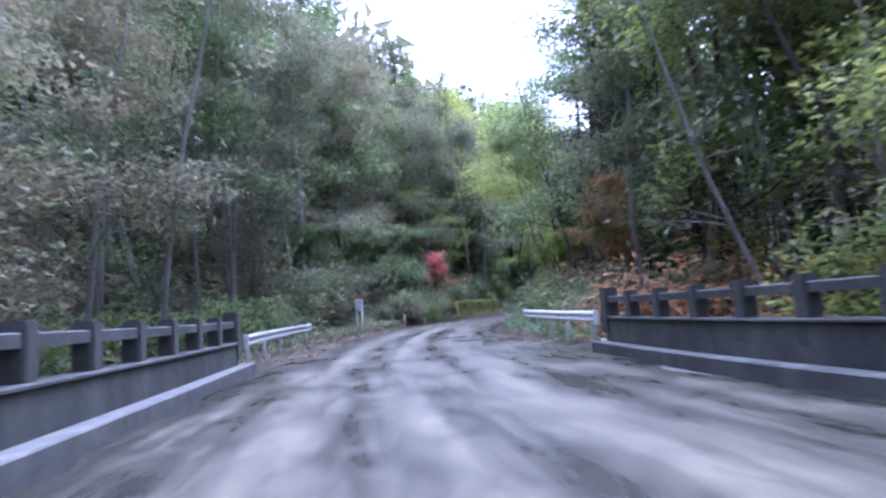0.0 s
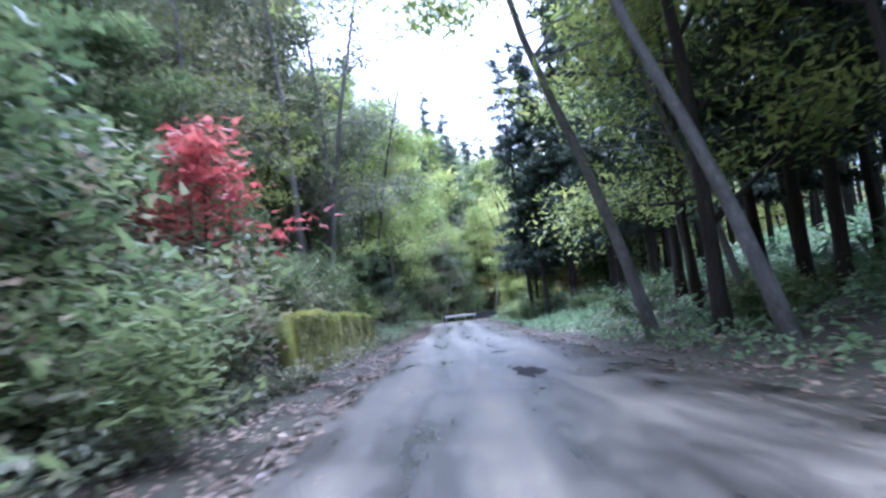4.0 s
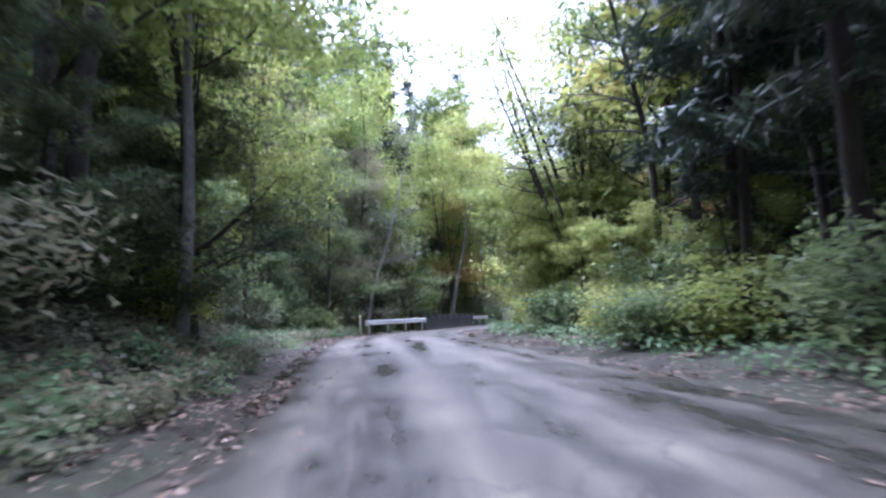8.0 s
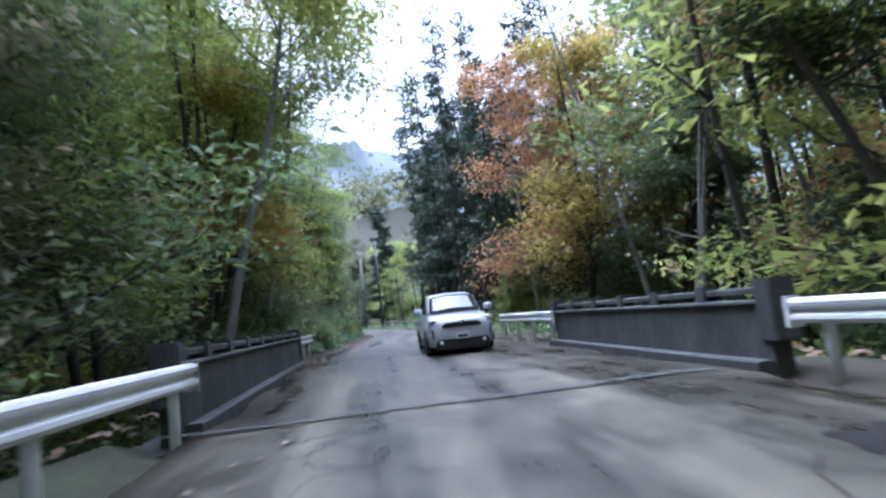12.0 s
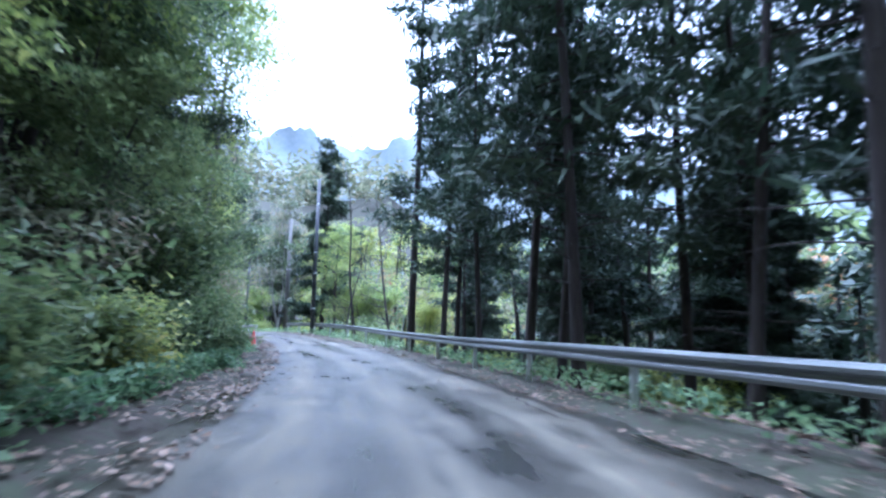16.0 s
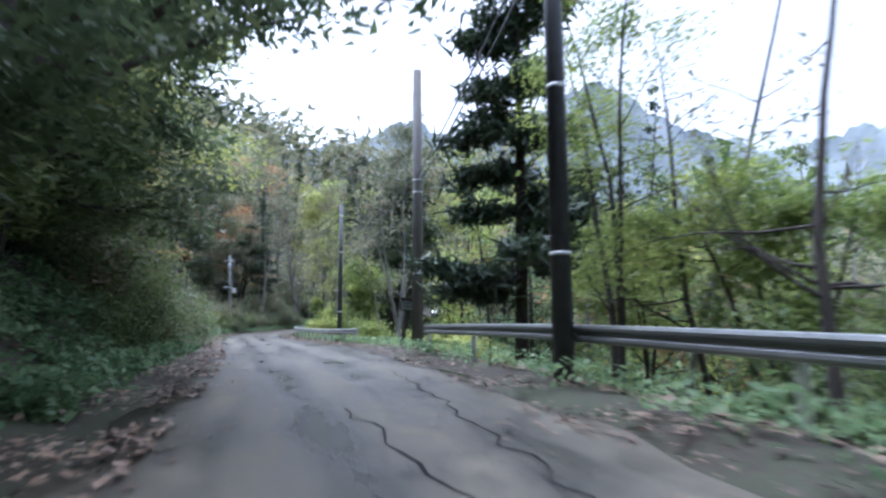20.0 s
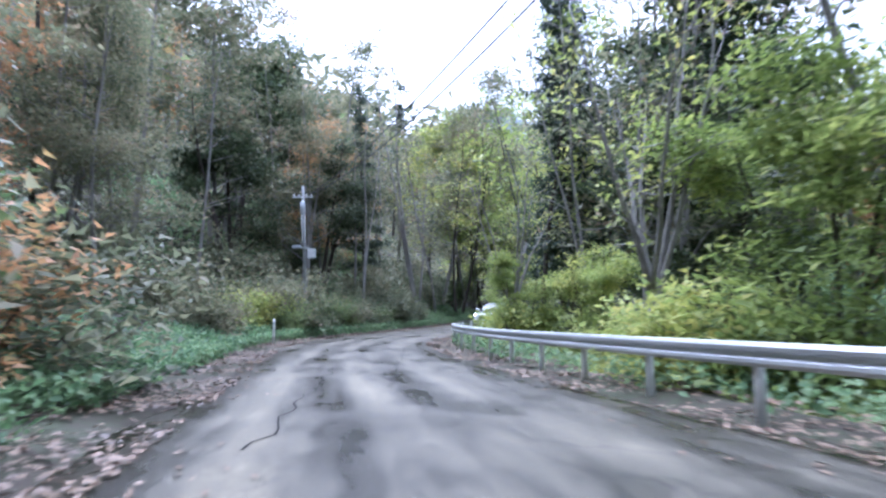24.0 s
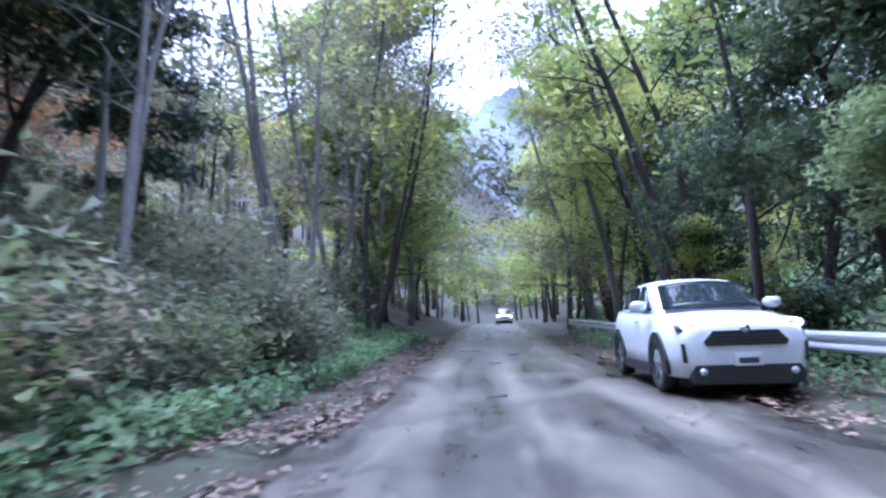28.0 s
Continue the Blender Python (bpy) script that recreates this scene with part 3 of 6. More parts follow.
def forked_tree(name, seed, label):
    """A pale grey tree: one short trunk that opens into a fan of bare stems."""
    rng = np.random.default_rng(seed)
    ob = thing(name, label, "tree")
    trunk = bent(rng, (0, 0, -0.5), (-0.1, 0, 1), 2.9, 6, 0.03, 0)
    part("trunk", mesh_of(name + "_trunk", *tube_data(trunk, [0.24, 0.19, 0.165, 0.15, 0.145, 0.15, 0.16], 10), BARK_GREY, True), ob)
    wood, tips = [], []
    for k in range(6):
        a = 2 * math.pi * k / 6 + rng.uniform(-0.3, 0.3)
        stem = bent(rng, trunk[5], (0.33 * math.cos(a), 0.33 * math.sin(a), 1), rng.uniform(6.5, 8.5), 9, 0.07, 0.02)
        part("limb", mesh_of(name + "_limb", *tube_data(stem, 0.085 * np.linspace(1, 0.15, 10), 7), BARK_GREY, True), ob)
        for w in (2, 3, 4, 5, 6, 7, 8):
            tw = bent(rng, stem[w], stem[w] - stem[w - 1] + rng.normal(size=3) * 0.55, rng.uniform(1.2, 3.0), 5, 0.12, 0.03)
            wood.append(tube_data(tw, 0.026 * np.linspace(1, 0.2, 6), 4))
            tips += [tw[3], tw[5]]
    tagged(part("branchwork", mesh_of(name + "_branchwork", *join_data(wood), BARK_GREY, True), ob), kind="stuff")
    tips = np.array(tips)
    c = tips[rng.integers(0, len(tips), 1100)] + rng.normal(size=(1100, 3)) * np.array([0.35, 0.35, 0.16])
    part("crown", leaf_mesh(name + "_leaves", *leaflets(rng, c, 0.085), LEAF_LIME), ob)
    return ob


KINDS = {
    "forked": [forked_tree("forked_tree", 291, "pale grey tree with a fan of bare stems")],
    "green": [broadleaf("broadleaf_tree", 11 + i, 15 + 2 * i, 0.17, 4.6, 0.16, 13000, 0.1, LEAF_GREEN, BARK_DARK, "green broadleaf tree with a dark trunk on the slope", fork=1 + i % 2, cluster=0.85) for i in range(3)],
    "olive": [broadleaf("autumn_tree", 21 + i, 16 + 2 * i, 0.15, 3.8, 0.2, 11000, 0.095, LEAF_OLIVE, BARK_GREY, "thin grey-trunked tree with dull olive autumn leaves", fork=1 + i % 2, cluster=0.85) for i in range(3)],
    "lime": [broadleaf("yellow_green_tree", 31 + i, 15 + 2 * i, 0.17, 4.8, 0.18, 13000, 0.1, LEAF_LIME, BARK_DARK, "tall tree turning from green to yellow", fork=1 + i, cluster=0.85) for i in range(3)],
    "overhang": [broadleaf("overhanging_tree", 231 + i, 15 + i, 0.14, 4.6, 0.45, 11000, 0.1, LEAF_LIME, BARK_GREY, "leaning tree with yellow-green leaves over the road", lean=0.03, cluster=0.85) for i in range(2)],
    "yellow": [broadleaf("yellow_tree", 41 + i, 12 + i, 0.15, 3.8, 0.2, 12000, 0.1, LEAF_YELLOW, BARK_DARK, "tree with a dense crown of yellow autumn leaves", fork=2, cluster=0.8) for i in range(2)],
    "orange": [broadleaf("orange_tree", 51 + i, 12 + i, 0.14, 3.6, 0.25, 11000, 0.095, LEAF_ORANGE, BARK_GREY, "tree with faded orange autumn leaves", fork=1 + i, cluster=0.8) for i in range(2)],
    "red": [broadleaf("red_maple", 61, 4.2, 0.05, 1.5, 0.35, 1500, 0.11, LEAF_RED, BARK_DARK, "small maple with bright red autumn leaves", fork=2, cluster=0.4)],
    "bare": [broadleaf("bare_tree", 71 + i, 17 + 2 * i, 0.13, 3.0, 0.3, 420, 0.15, LEAF_OLIVE, BARK_GREY, "almost leafless tree with a pale grey trunk", fork=1 + i % 2) for i in range(3)],
    "darkbare": [broadleaf("thin_dark_tree", 76 + i, 15 + 2 * i, 0.13, 2.8, 0.3, 700, 0.16, LEAF_LIME, BARK_DARK, "thin dark tree with few yellow-green leaves", fork=1 + i) for i in range(2)],
    "leafless": [broadleaf("leafless_tree", 271 + i, 14 + 2 * i, 0.12, 3.4, 0.22, 60, 0.07, LEAF_OLIVE, BARK_DARK, "dark leafless tree with long thin branches", lean=0.03, twigs=4) for i in range(2)],
    "cedar": [conifer("cedar", 81 + i, 21 + 2 * i, 0.16 + 0.02 * i, 0.2, 2.6, 6500, "tall dark cedar with a straight trunk") for i in range(3)],
    "thincedar": [conifer("roadside_cedar", 85 + i, 20 + 3 * i, 0.135 + 0.02 * i, 0.24, 2.1, 3000, "straight dark cedar with thin open boughs beside the guard rail") for i in range(2)],
    "bushcedar": [conifer("full_cedar", 91, 17, 0.2, 0.16, 2.5, 11000, "dense dark cedar branched almost to the ground")],
    "evergreen": [broadleaf("evergreen_tree", 93 + i, 12 + i, 0.2, 4.2, 0.1, 24000, 0.095, LEAF_EVERGREEN, BARK_DARK, "dense dark evergreen tree overhanging the road", fork=2, cluster=0.62) for i in range(2)],
    "lowlime": [broadleaf("low_yellow_green_tree", 35 + i, 7.5 + i, 0.1, 3.0, 0.06, 12000, 0.092, LEAF_LIME, BARK_DARK, "low spreading tree with bright yellow-green leaves", fork=3, cluster=0.55) for i in range(2)],
    "lowgreen": [broadleaf("low_green_tree", 15 + i, 7.0 + i, 0.1, 3.0, 0.05, 12000, 0.092, LEAF_GREEN, BARK_DARK, "low leafy green tree hanging over the bank", fork=3, cluster=0.55) for i in range(2)],
    "stand_green": [broadleaf("woodland_tree", 161 + i, 17 + 2 * i, 0.17, 4.8, 0.14, 5200, 0.17, LEAF_GREEN, BARK_DARK, "tall green woodland tree behind the roadside trees", cluster=1.0, twigs=1) for i in range(2)],
    "stand_olive": [broadleaf("woodland_tree", 171 + i, 17 + 2 * i, 0.15, 4.2, 0.16, 4400, 0.16, LEAF_OLIVE, BARK_GREY, "tall olive-brown woodland tree behind the roadside trees", cluster=1.0, twigs=1) for i in range(2)],
    "stand_lime": [broadleaf("woodland_tree", 181 + i, 17 + 2 * i, 0.16, 4.8, 0.14, 5200, 0.17, LEAF_LIME, BARK_DARK, "tall yellow-green woodland tree behind the roadside trees", cluster=1.0, twigs=1) for i in range(2)],
    "stand_orange": [broadleaf("woodland_tree", 186, 15, 0.15, 4.0, 0.2, 4400, 0.16, LEAF_ORANGE, BARK_GREY, "orange-brown woodland tree behind the roadside trees", cluster=1.0, twigs=1)],
    "stand_dark": [broadleaf("woodland_tree", 195, 15, 0.2, 4.4, 0.1, 5600, 0.17, LEAF_EVERGREEN, BARK_DARK, "dark evergreen woodland tree behind the roadside trees", cluster=0.9, twigs=1)],
    "shrub": [shrub("green_shrub", 101 + i, 2.0 + 0.5 * i, 1.3, 2600, 0.085, LEAF_GREEN, "leafy green shrub on the bank") for i in range(2)],
    "limeshrub": [shrub("yellow_green_shrub", 111, 2.0, 1.3, 2600, 0.085, LEAF_LIME, "shrub with yellow-green leaves beside the road")],
    "oliveshrub": [shrub("olive_shrub", 121 + i, 2.2, 1.5, 2600, 0.085, LEAF_OLIVE, "straggling shrub with dull olive leaves") for i in range(2)],
    "orangeshrub": [shrub("orange_shrub", 131, 2.4, 1.5, 2600, 0.085, LEAF_ORANGE, "shrub with pinkish orange autumn leaves")],
    "redshrub": [shrub("red_shrub", 141, 1.6, 0.9, 900, 0.12, LEAF_RED, "shrub with crimson autumn leaves")],
    "fern": [shrub("fern_clump", 151 + i, 0.8, 0.9, 700, 0.11, LEAF_FERN, "low clump of green undergrowth leaves") for i in range(2)],
}
for trees in KINDS.values():
    for ob in trees:
        ob.matrix_basis = pose(0, 0, -60)
USED = {}
pick = random.Random(7)


def plant(kind, s, lat, size=1.0, turn=None, tilt=0.0, group=""):
    """Sets one tree or shrub at a station and a distance to the right of the road's line."""
    base = KINDS[kind][pick.randrange(len(KINDS[kind]))]
    p = road_at(s, lat)
    h, out, _, _ = ground_height(np.array([p[:2]]))
    z = h[0] + (bumpy(np.array([p[:2]]))[0] * min(max((out[0] - 1.5) / 4, 0), 1) if out[0] > 1.5 else 0)
    a = pick.uniform(0, 360) if turn is None else turn
    g = size * pick.uniform(0.9, 1.1)
    m = pose(p[0], p[1], z - 0.05, 0, 0, heading(s)) @ pose(0, 0, 0, 0, tilt, 0) @ pose(0, 0, 0, pick.uniform(-3, 3), pick.uniform(-3, 3), a)
    if base not in USED:
        USED[base] = True
        ob = base
        ob.matrix_basis = m
    else:
        ob = copy_thing(base, m)
    ob.scale = (g, g, g)
    if group:
        ob["group"] = group
    return ob


# ground left open in front of signs: stations, distances right
KEPT_OPEN = [(184, 194, 4.5, 8.2), (32, 39.6, 4.5, 7.4), (96, 101, 4.5, 6.6)]
# no tall wood on the inside of the bend behind the valley rail
CLEARED = [(125, 131, 9.5, 13.5)]


def scatter(s0, s1, l0, l1, n, mix, size=(0.8, 1.2), gap=1.6, group="trees beside the road"):
    """A stand of mixed trees between two stations and two distances."""
    kinds = [k for k, w in mix for _ in range(w)]
    placed, tries = [], 0
    while len(placed) < n and tries < n * 12:
        tries += 1
        s = pick.uniform(s0, s1)
        lat = l0 + (l1 - l0) * pick.random() ** 1.3
        p = road_at(s, lat)[:2]
        if any((p[0] - q[0]) ** 2 + (p[1] - q[1]) ** 2 < gap * gap for q in placed):
            continue
        if any(a < s < b and c < lat < d for a, b, c, d in KEPT_OPEN):
            continue
        near = plan_of(np.array([p]))[1][0]
        if -4.2 < near < 6.2 and not (l0 > -6.2 and l1 < 8):
            continue
        placed.append(p)
        kind, scale = pick.choice(kinds), pick.uniform(*size)
        if not any(a < s < b and c < lat < d for a, b, c, d in CLEARED):
            plant(kind, s, lat, scale, group=group)


# ---- guard rails ----
BEAM = [(-0.02, 0.79), (0.035, 0.778), (0.055, 0.742), (0.05, 0.703), (0.0, 0.672), (0.0, 0.638), (0.05, 0.607), (0.055, 0.568), (0.035, 0.532), (-0.02, 0.52)]


def beam_mesh(s0, s1, lat_of, side, mat, rise=0.0):
    """A length of W-shaped steel beam with thickness, bulging towards the road."""
    st = np.linspace(s0, s1, max(3, int((s1 - s0) / 0.8) + 1))
    prof = BEAM + [(x - 0.012, z) for x, z in BEAM[::-1]]
    v, f, n = [], [], len(prof)
    for s in st:
        for x, z in prof:
            p = road_at(s, lat_of(s) - side * x)
            v.append((p[0], p[1], p[2] + z + rise))
    for i in range(len(st) - 1):
        for k in range(n):
            j = (k + 1) % n
            f.append((i * n + k, i * n + j, (i + 1) * n + j, (i + 1) * n + k))
    f += [tuple(range(n))[::-1], tuple((len(st) - 1) * n + k for k in range(n))]
    return mesh_of("beam", v, f, mat)


POST = None


def guard_rail(s0, s1, lats, side, gap, label, mat=None, ends=(True, True), rise=0.0):
    """A steel guard rail along the road; lats are (station, distance right) pairs."""
    global POST
    mat = mat or GALV
    lat_of = lambda s: table(s, lats)
    ob = thing("guard_rail", label, "guard rail", group="guard rails along the road")
    n = max(1, round((s1 - s0) / 4.0))
    for i in range(n):
        a, b = s0 + (s1 - s0) * i / n, s0 + (s1 - s0) * (i + 1) / n
        part("beam", beam_mesh(a, b + (0.12 if i < n - 1 else 0), lambda s, k=i: lat_of(s) - side * 0.004 * (k % 2), side, mat, rise), ob)
    if POST is None:
        v, f = tube_data([(0, 0, -0.5), (0, 0, 0.70), (0, 0, 0.73)], [0.057, 0.057, 0.045], 10)
        POST = mesh_of("post", v, f, WHITE_RAIL, True)
    m = max(1, int((s1 - s0) / gap))
    for i in range(m + 1):
        s = s0 + 0.35 + (s1 - s0 - 0.7) * i / m
        p = road_at(s, lat_of(s) + side * 0.075)
        part("post", POST, ob, m=pose(p[0], p[1], p[2] + rise))
    for flag, s, d in ((ends[0], s0, -1), (ends[1], s1, 1)):
        if flag:
            v, f = [], []
            for k in range(9):
                t = math.pi * k / 8
                for z in (0.48 + rise, 0.81 + rise):
                    p = road_at(s + d * 0.13 * math.sin(t), lat_of(s) - side * 0.055 + side * 0.085 * (1 - math.cos(t)))
                    v.append((p[0], p[1], p[2] + z))
            f = [(2 * k, 2 * k + 2, 2 * k + 3, 2 * k + 1) for k in range(8)] + [tuple(range(1, 18, 2)), tuple(range(16, -1, -2))]
            part("end_cap", mesh_of("end_cap", v, f, mat), ob, "rounded white end cap")
    return ob


guard_rail(13.6, 22.3, [(13, -2.85), (22.3, -3.4)], -1, 2.0, "short grey steel guard rail after the bridge")
guard_rail(13.4, 22.3, [(13, 5.35), (22.3, 4.95)], 1, 2.0, "pale steel guard rail after the bridge", WHITE_RAIL)
guard_rail(99.35, 106.6, [(99, -2.3), (106.6, -1.85)], -1, 2.0, "white steel guard rail leading to the bridge", WHITE_RAIL)
guard_rail(100.6, 105.6, [(100, 4.9), (105.6, 4.55)], 1, 2.0, "white steel guard rail leading to the bridge", WHITE_RAIL)
guard_rail(117.4, 122.0, [(117, -2.2), (122, -2.4)], -1, 2.0, "short white guard rail after the bridge", WHITE_RAIL)
guard_rail(114.0, 120.0, [(114, 4.6), (120, 4.5)], 1, 2.0, "white guard rail after the bridge", WHITE_RAIL)
guard_rail(132.4, 186.4, [(132, 4.2), (140, 4.0), (158, 4.1), (175, 4.3), (184, 4.45), (186.4, 4.8)], 1, 4.0, "long weathered steel guard rail above the valley", GALV_OLD, rise=0.05)
guard_rail(199.0, 262.0, [(199, 5.3), (203, 4.75), (212, 4.4), (232, 4.4), (242, 4.75), (262, 4.4)], 1, 2.0, "long steel guard rail round the bend above the valley")


# ---- bridges ----
def parapet(s0, s1, lat, side, label, kerb=0.2, kerb_mat=None, low=False):
    """A concrete bridge parapet: kerb, low wall, posts and a rail, with larger end posts."""
    ob = thing("bridge_parapet", label, "parapet", group="bridge parapets")

    def bar(name, a, b, l0, l1, z0, z1, mat, lb=""):
        st = np.linspace(a, b, max(2, int((b - a) / 1.2) + 1))
        v, f = [], []
        for s in st:
            for l, z in ((l0, z0), (l1, z0), (l1, z1 - 0.02), (l1 - 0.02 * np.sign(l1 - l0), z1), (l0 + 0.02 * np.sign(l1 - l0), z1), (l0, z1 - 0.02)):
                p = road_at(s, lat + side * l)
                v.append((p[0], p[1], p[2] + z))
        for i in range(len(st) - 1):
            for k in range(6):
                j = (k + 1) % 6
                f.append((i * 6 + k, i * 6 + j, i * 6 + 6 + j, i * 6 + 6 + k))
        f += [(5, 4, 3, 2, 1, 0), tuple((len(st) - 1) * 6 + k for k in range(6))]
        return part(name, mesh_of(name, v, f, mat), ob, lb)
    wall, r0, r1, top = (0.74, 0.86, 0.94, 1.0) if low else (0.62, 0.98, 1.12, 1.22)
    bar("kerb", s0, s1, -0.34 if low else -0.5, -0.14 if low else -0.2, -0.3, kerb, kerb_mat or CONCRETE_PALE, "worn concrete kerb")
    bar("base_wall", s0, s1, -0.12, 0.12, -0.6, wall, CONCRETE)
    bar("coping", s0, s1, -0.16, 0.16, wall + 0.002, wall + 0.05, CONCRETE)
    bar("hand_rail", s0, s1, -0.09, 0.09, r0, r1, CONCRETE)
    n = max(2, round((s1 - s0) / 1.25))
    for i in range(n + 1):
        s = s0 + (s1 - s0) * i / n
        end = i in (0, n)
        p = road_at(s, lat)
        w, h = (0.32, top + (0.03 if low else 0.1)) if end else (0.24, top)
        part("end_post" if end else "post", box("post", (w, w, h - 0.3), CONCRETE, 0.025, (0, 0, 0.3)), ob, m=pose(p[0], p[1], p[2], 0, 0, heading(s)))
    return ob


parapet(-24, 13.0, -3.05, -1, "dark weathered concrete bridge parapet with posts and rail")
parapet(-24, 12.8, 5.5, 1, "dark weathered concrete bridge parapet with posts and rail", 0.12, CONCRETE)
parapet(106.9, 117.0, -2.2, -1, "mossy dark concrete parapet of the second bridge", 0.1, CONCRETE, True)
parapet(106.1, 113.9, 4.75, 1, "mossy dark concrete parapet of the second bridge", 0.1, CONCRETE, True)


def bridge_deck(s0, s1, l0, l1):
    me = strip("bridge_deck", np.linspace(s0, s1, 16), lambda s: [l0, l0, l1, l1], CONCRETE, lambda s, k, a: (-0.9, -0.13, -0.13, -0.9)[k], False)
    tagged(new("bridge_deck", me), "concrete bridge deck under the road", "bridge deck", kind="structure")


bridge_deck(-24, 13, -3.3, 5.9)
bridge_deck(106.5, 117, -2.7, 5.15)


def joint(s, l0, l1):
    """A steel expansion joint across the road."""
    me = strip("expansion_joint", np.array([s - 0.06, s, s + 0.06]), lambda q: list(np.linspace(l0, l1, 7)), CONCRETE, lambda q, k, a: 0.03 + 0.012 * math.sin(a * 2.1 + q * 0.3))
    tagged(new("expansion_joint", me), "concrete expansion joint across the road", "joint", kind="structure")


joint(12.9, -2.5, 4.8)
joint(106.6, -2.2, 4.2)
joint(116.4, -2.1, 4.1)


# ---- the mossy retaining wall ----
def mossy_wall(s0, s1, lat, height):
    """A low cast wall with an uneven, mossy face and a rounded top."""
    rng = np.random.default_rng(9)
    st = np.linspace(s0, s1, 90)
    prof = [(0.06, -0.4), (0.05, 0.0), (0.03, 0.25), (0.02, 0.5), (0.0, 0.75), (-0.02, 1.0), (-0.04, 1.25), (-0.05, height - 0.12), (-0.1, height - 0.02), (-0.22, height + 0.02), (-0.4, height), (-0.46, height - 0.12), (-0.46, -0.4)]
    v, f, n = [], [], len(prof)
    for s in st:
        wave = 0.05 * math.sin(s * 1.3) + 0.03 * math.sin(s * 3.1 + 1)
        for k, (l, z) in enumerate(prof):
            p = road_at(s, lat + l + (rng.normal() * 0.016 if 0 < k < 9 else 0))
            v.append((p[0], p[1], p[2] + z + (wave + rng.normal() * 0.014) * (z > 1.2)))
    for i in range(len(st) - 1):
        for k in range(n - 1):
            f.append((i * n + k, i * n + k + 1, (i + 1) * n + k + 1, (i + 1) * n + k))
    f += [tuple(range(n))[::-1], tuple((len(st) - 1) * n + k for k in range(n))]
    ob = thing("retaining_wall", "low concrete retaining wall covered in yellow-green moss", "wall")
    part("wall_face", mesh_of("wall_face", v, f, MOSS_WALL, True), ob)
    for name, count, size, mat, lb in (("moss_fringe", 5200, 0.055, LEAF_LIME, "fringe of moss and grass on the top edge"), ("moss_cover", 9000, 0.04, LEAF_MOSS, "tufts of moss clinging to the face")):
        cs = rng.uniform(s0, s1, count)
        if name == "moss_fringe":
            c = np.array([road_at(s, lat - 0.05 - 0.35 * rng.random()) for s in cs])
            c[:, 2] += height + 0.05 * np.sin(cs * 1.3) + np.abs(rng.normal(size=count)) * 0.05
        else:
            z = height * rng.uniform(0, 1, count) ** 0.6
            keep = np.sin(cs * 2.3 + 2 * np.sin(z * 4)) + np.sin(cs * 5.1 + z * 3) > -0.7
            cs, z = cs[keep], z[keep]
            c = np.array([road_at(s, lat + 0.05 - 0.07 * q / height) for s, q in zip(cs, z)])
            c[:, 2] += z
        lv, lf = leaflets(rng, c, size, 0.1)
        tagged(part(name, leaf_mesh(name, lv, lf, mat), ob, lb), kind="stuff")
    return ob


LEAF_MOSS = foliage("moss_tufts", (0.1, 0.095, 0.025), (0.21, 0.22, 0.045), (0.36, 0.38, 0.07), None, 0.1)
mossy_wall(46.6, 61.6, -3.1, 1.46)


# ---- posts, signs and the like ----
RED = mottled("red_plastic", [(0.3, (0.42, 0.035, 0.03)), (0.7, (0.60, 0.07, 0.06))], 6, 0.5, 0, 0.02)
DARK_WOOD = mottled("dark_wet_wood", [(0.3, (0.022, 0.018, 0.015)), (0.6, (0.055, 0.046, 0.04)), (0.8, (0.09, 0.078, 0.066))], 5, 0.8, 0, 0.5, 20, 0.5, (1, 1, 0.15))
BOARD_GREY = mottled("grey_green_board", [(0.3, (0.13, 0.16, 0.15)), (0.6, (0.22, 0.25, 0.24)), (0.8, (0.30, 0.32, 0.31))], 4, 0.7, 0, 0.1)
NAVY = mottled("dark_blue_print", [(0.3, (0.03, 0.04, 0.07)), (0.7, (0.05, 0.065, 0.11))], 8, 0.6, 0, 0)
STEEL_DARK = mottled("dark_coated_steel", [(0.3, (0.03, 0.032, 0.036)), (0.6, (0.06, 0.062, 0.068)), (0.8, (0.10, 0.10, 0.105))], 3, 0.45, 0.2, 0.1, 30)
POLE_CONCRETE = mottled("pale_pole_concrete", [(0.3, (0.17, 0.18, 0.18)), (0.6, (0.28, 0.285, 0.28)), (0.8, (0.38, 0.38, 0.375))], 4, 0.8, 0, 0.15, 40, 0.4, (1, 1, 0.3))
POLE_WOOD = mottled("weathered_pole", [(0.3, (0.09, 0.085, 0.078)), (0.55, (0.165, 0.155, 0.142)), (0.8, (0.25, 0.235, 0.22))], 4, 0.85, 0, 0.4, 30, 0.5, (1, 1, 0.12))
PALE_BLUE = mottled("pale_grey_blue_paint", [(0.3, (0.42, 0.46, 0.50)), (0.7, (0.58, 0.62, 0.66))], 5, 0.45, 0, 0.03)


def stand(s, lat):
    """Pose on the ground at a station, facing back along the road."""
    p = road_at(s, lat)
    h, out, _, _ = ground_height(np.array([p[:2]]))
    z = h[0] + (bumpy(np.array([p[:2]]))[0] * min(max((out[0] - 1.5) / 4, 0), 1) if out[0] > 1.5 else 0)
    return pose(p[0], p[1], z, 0, 0, heading(s))


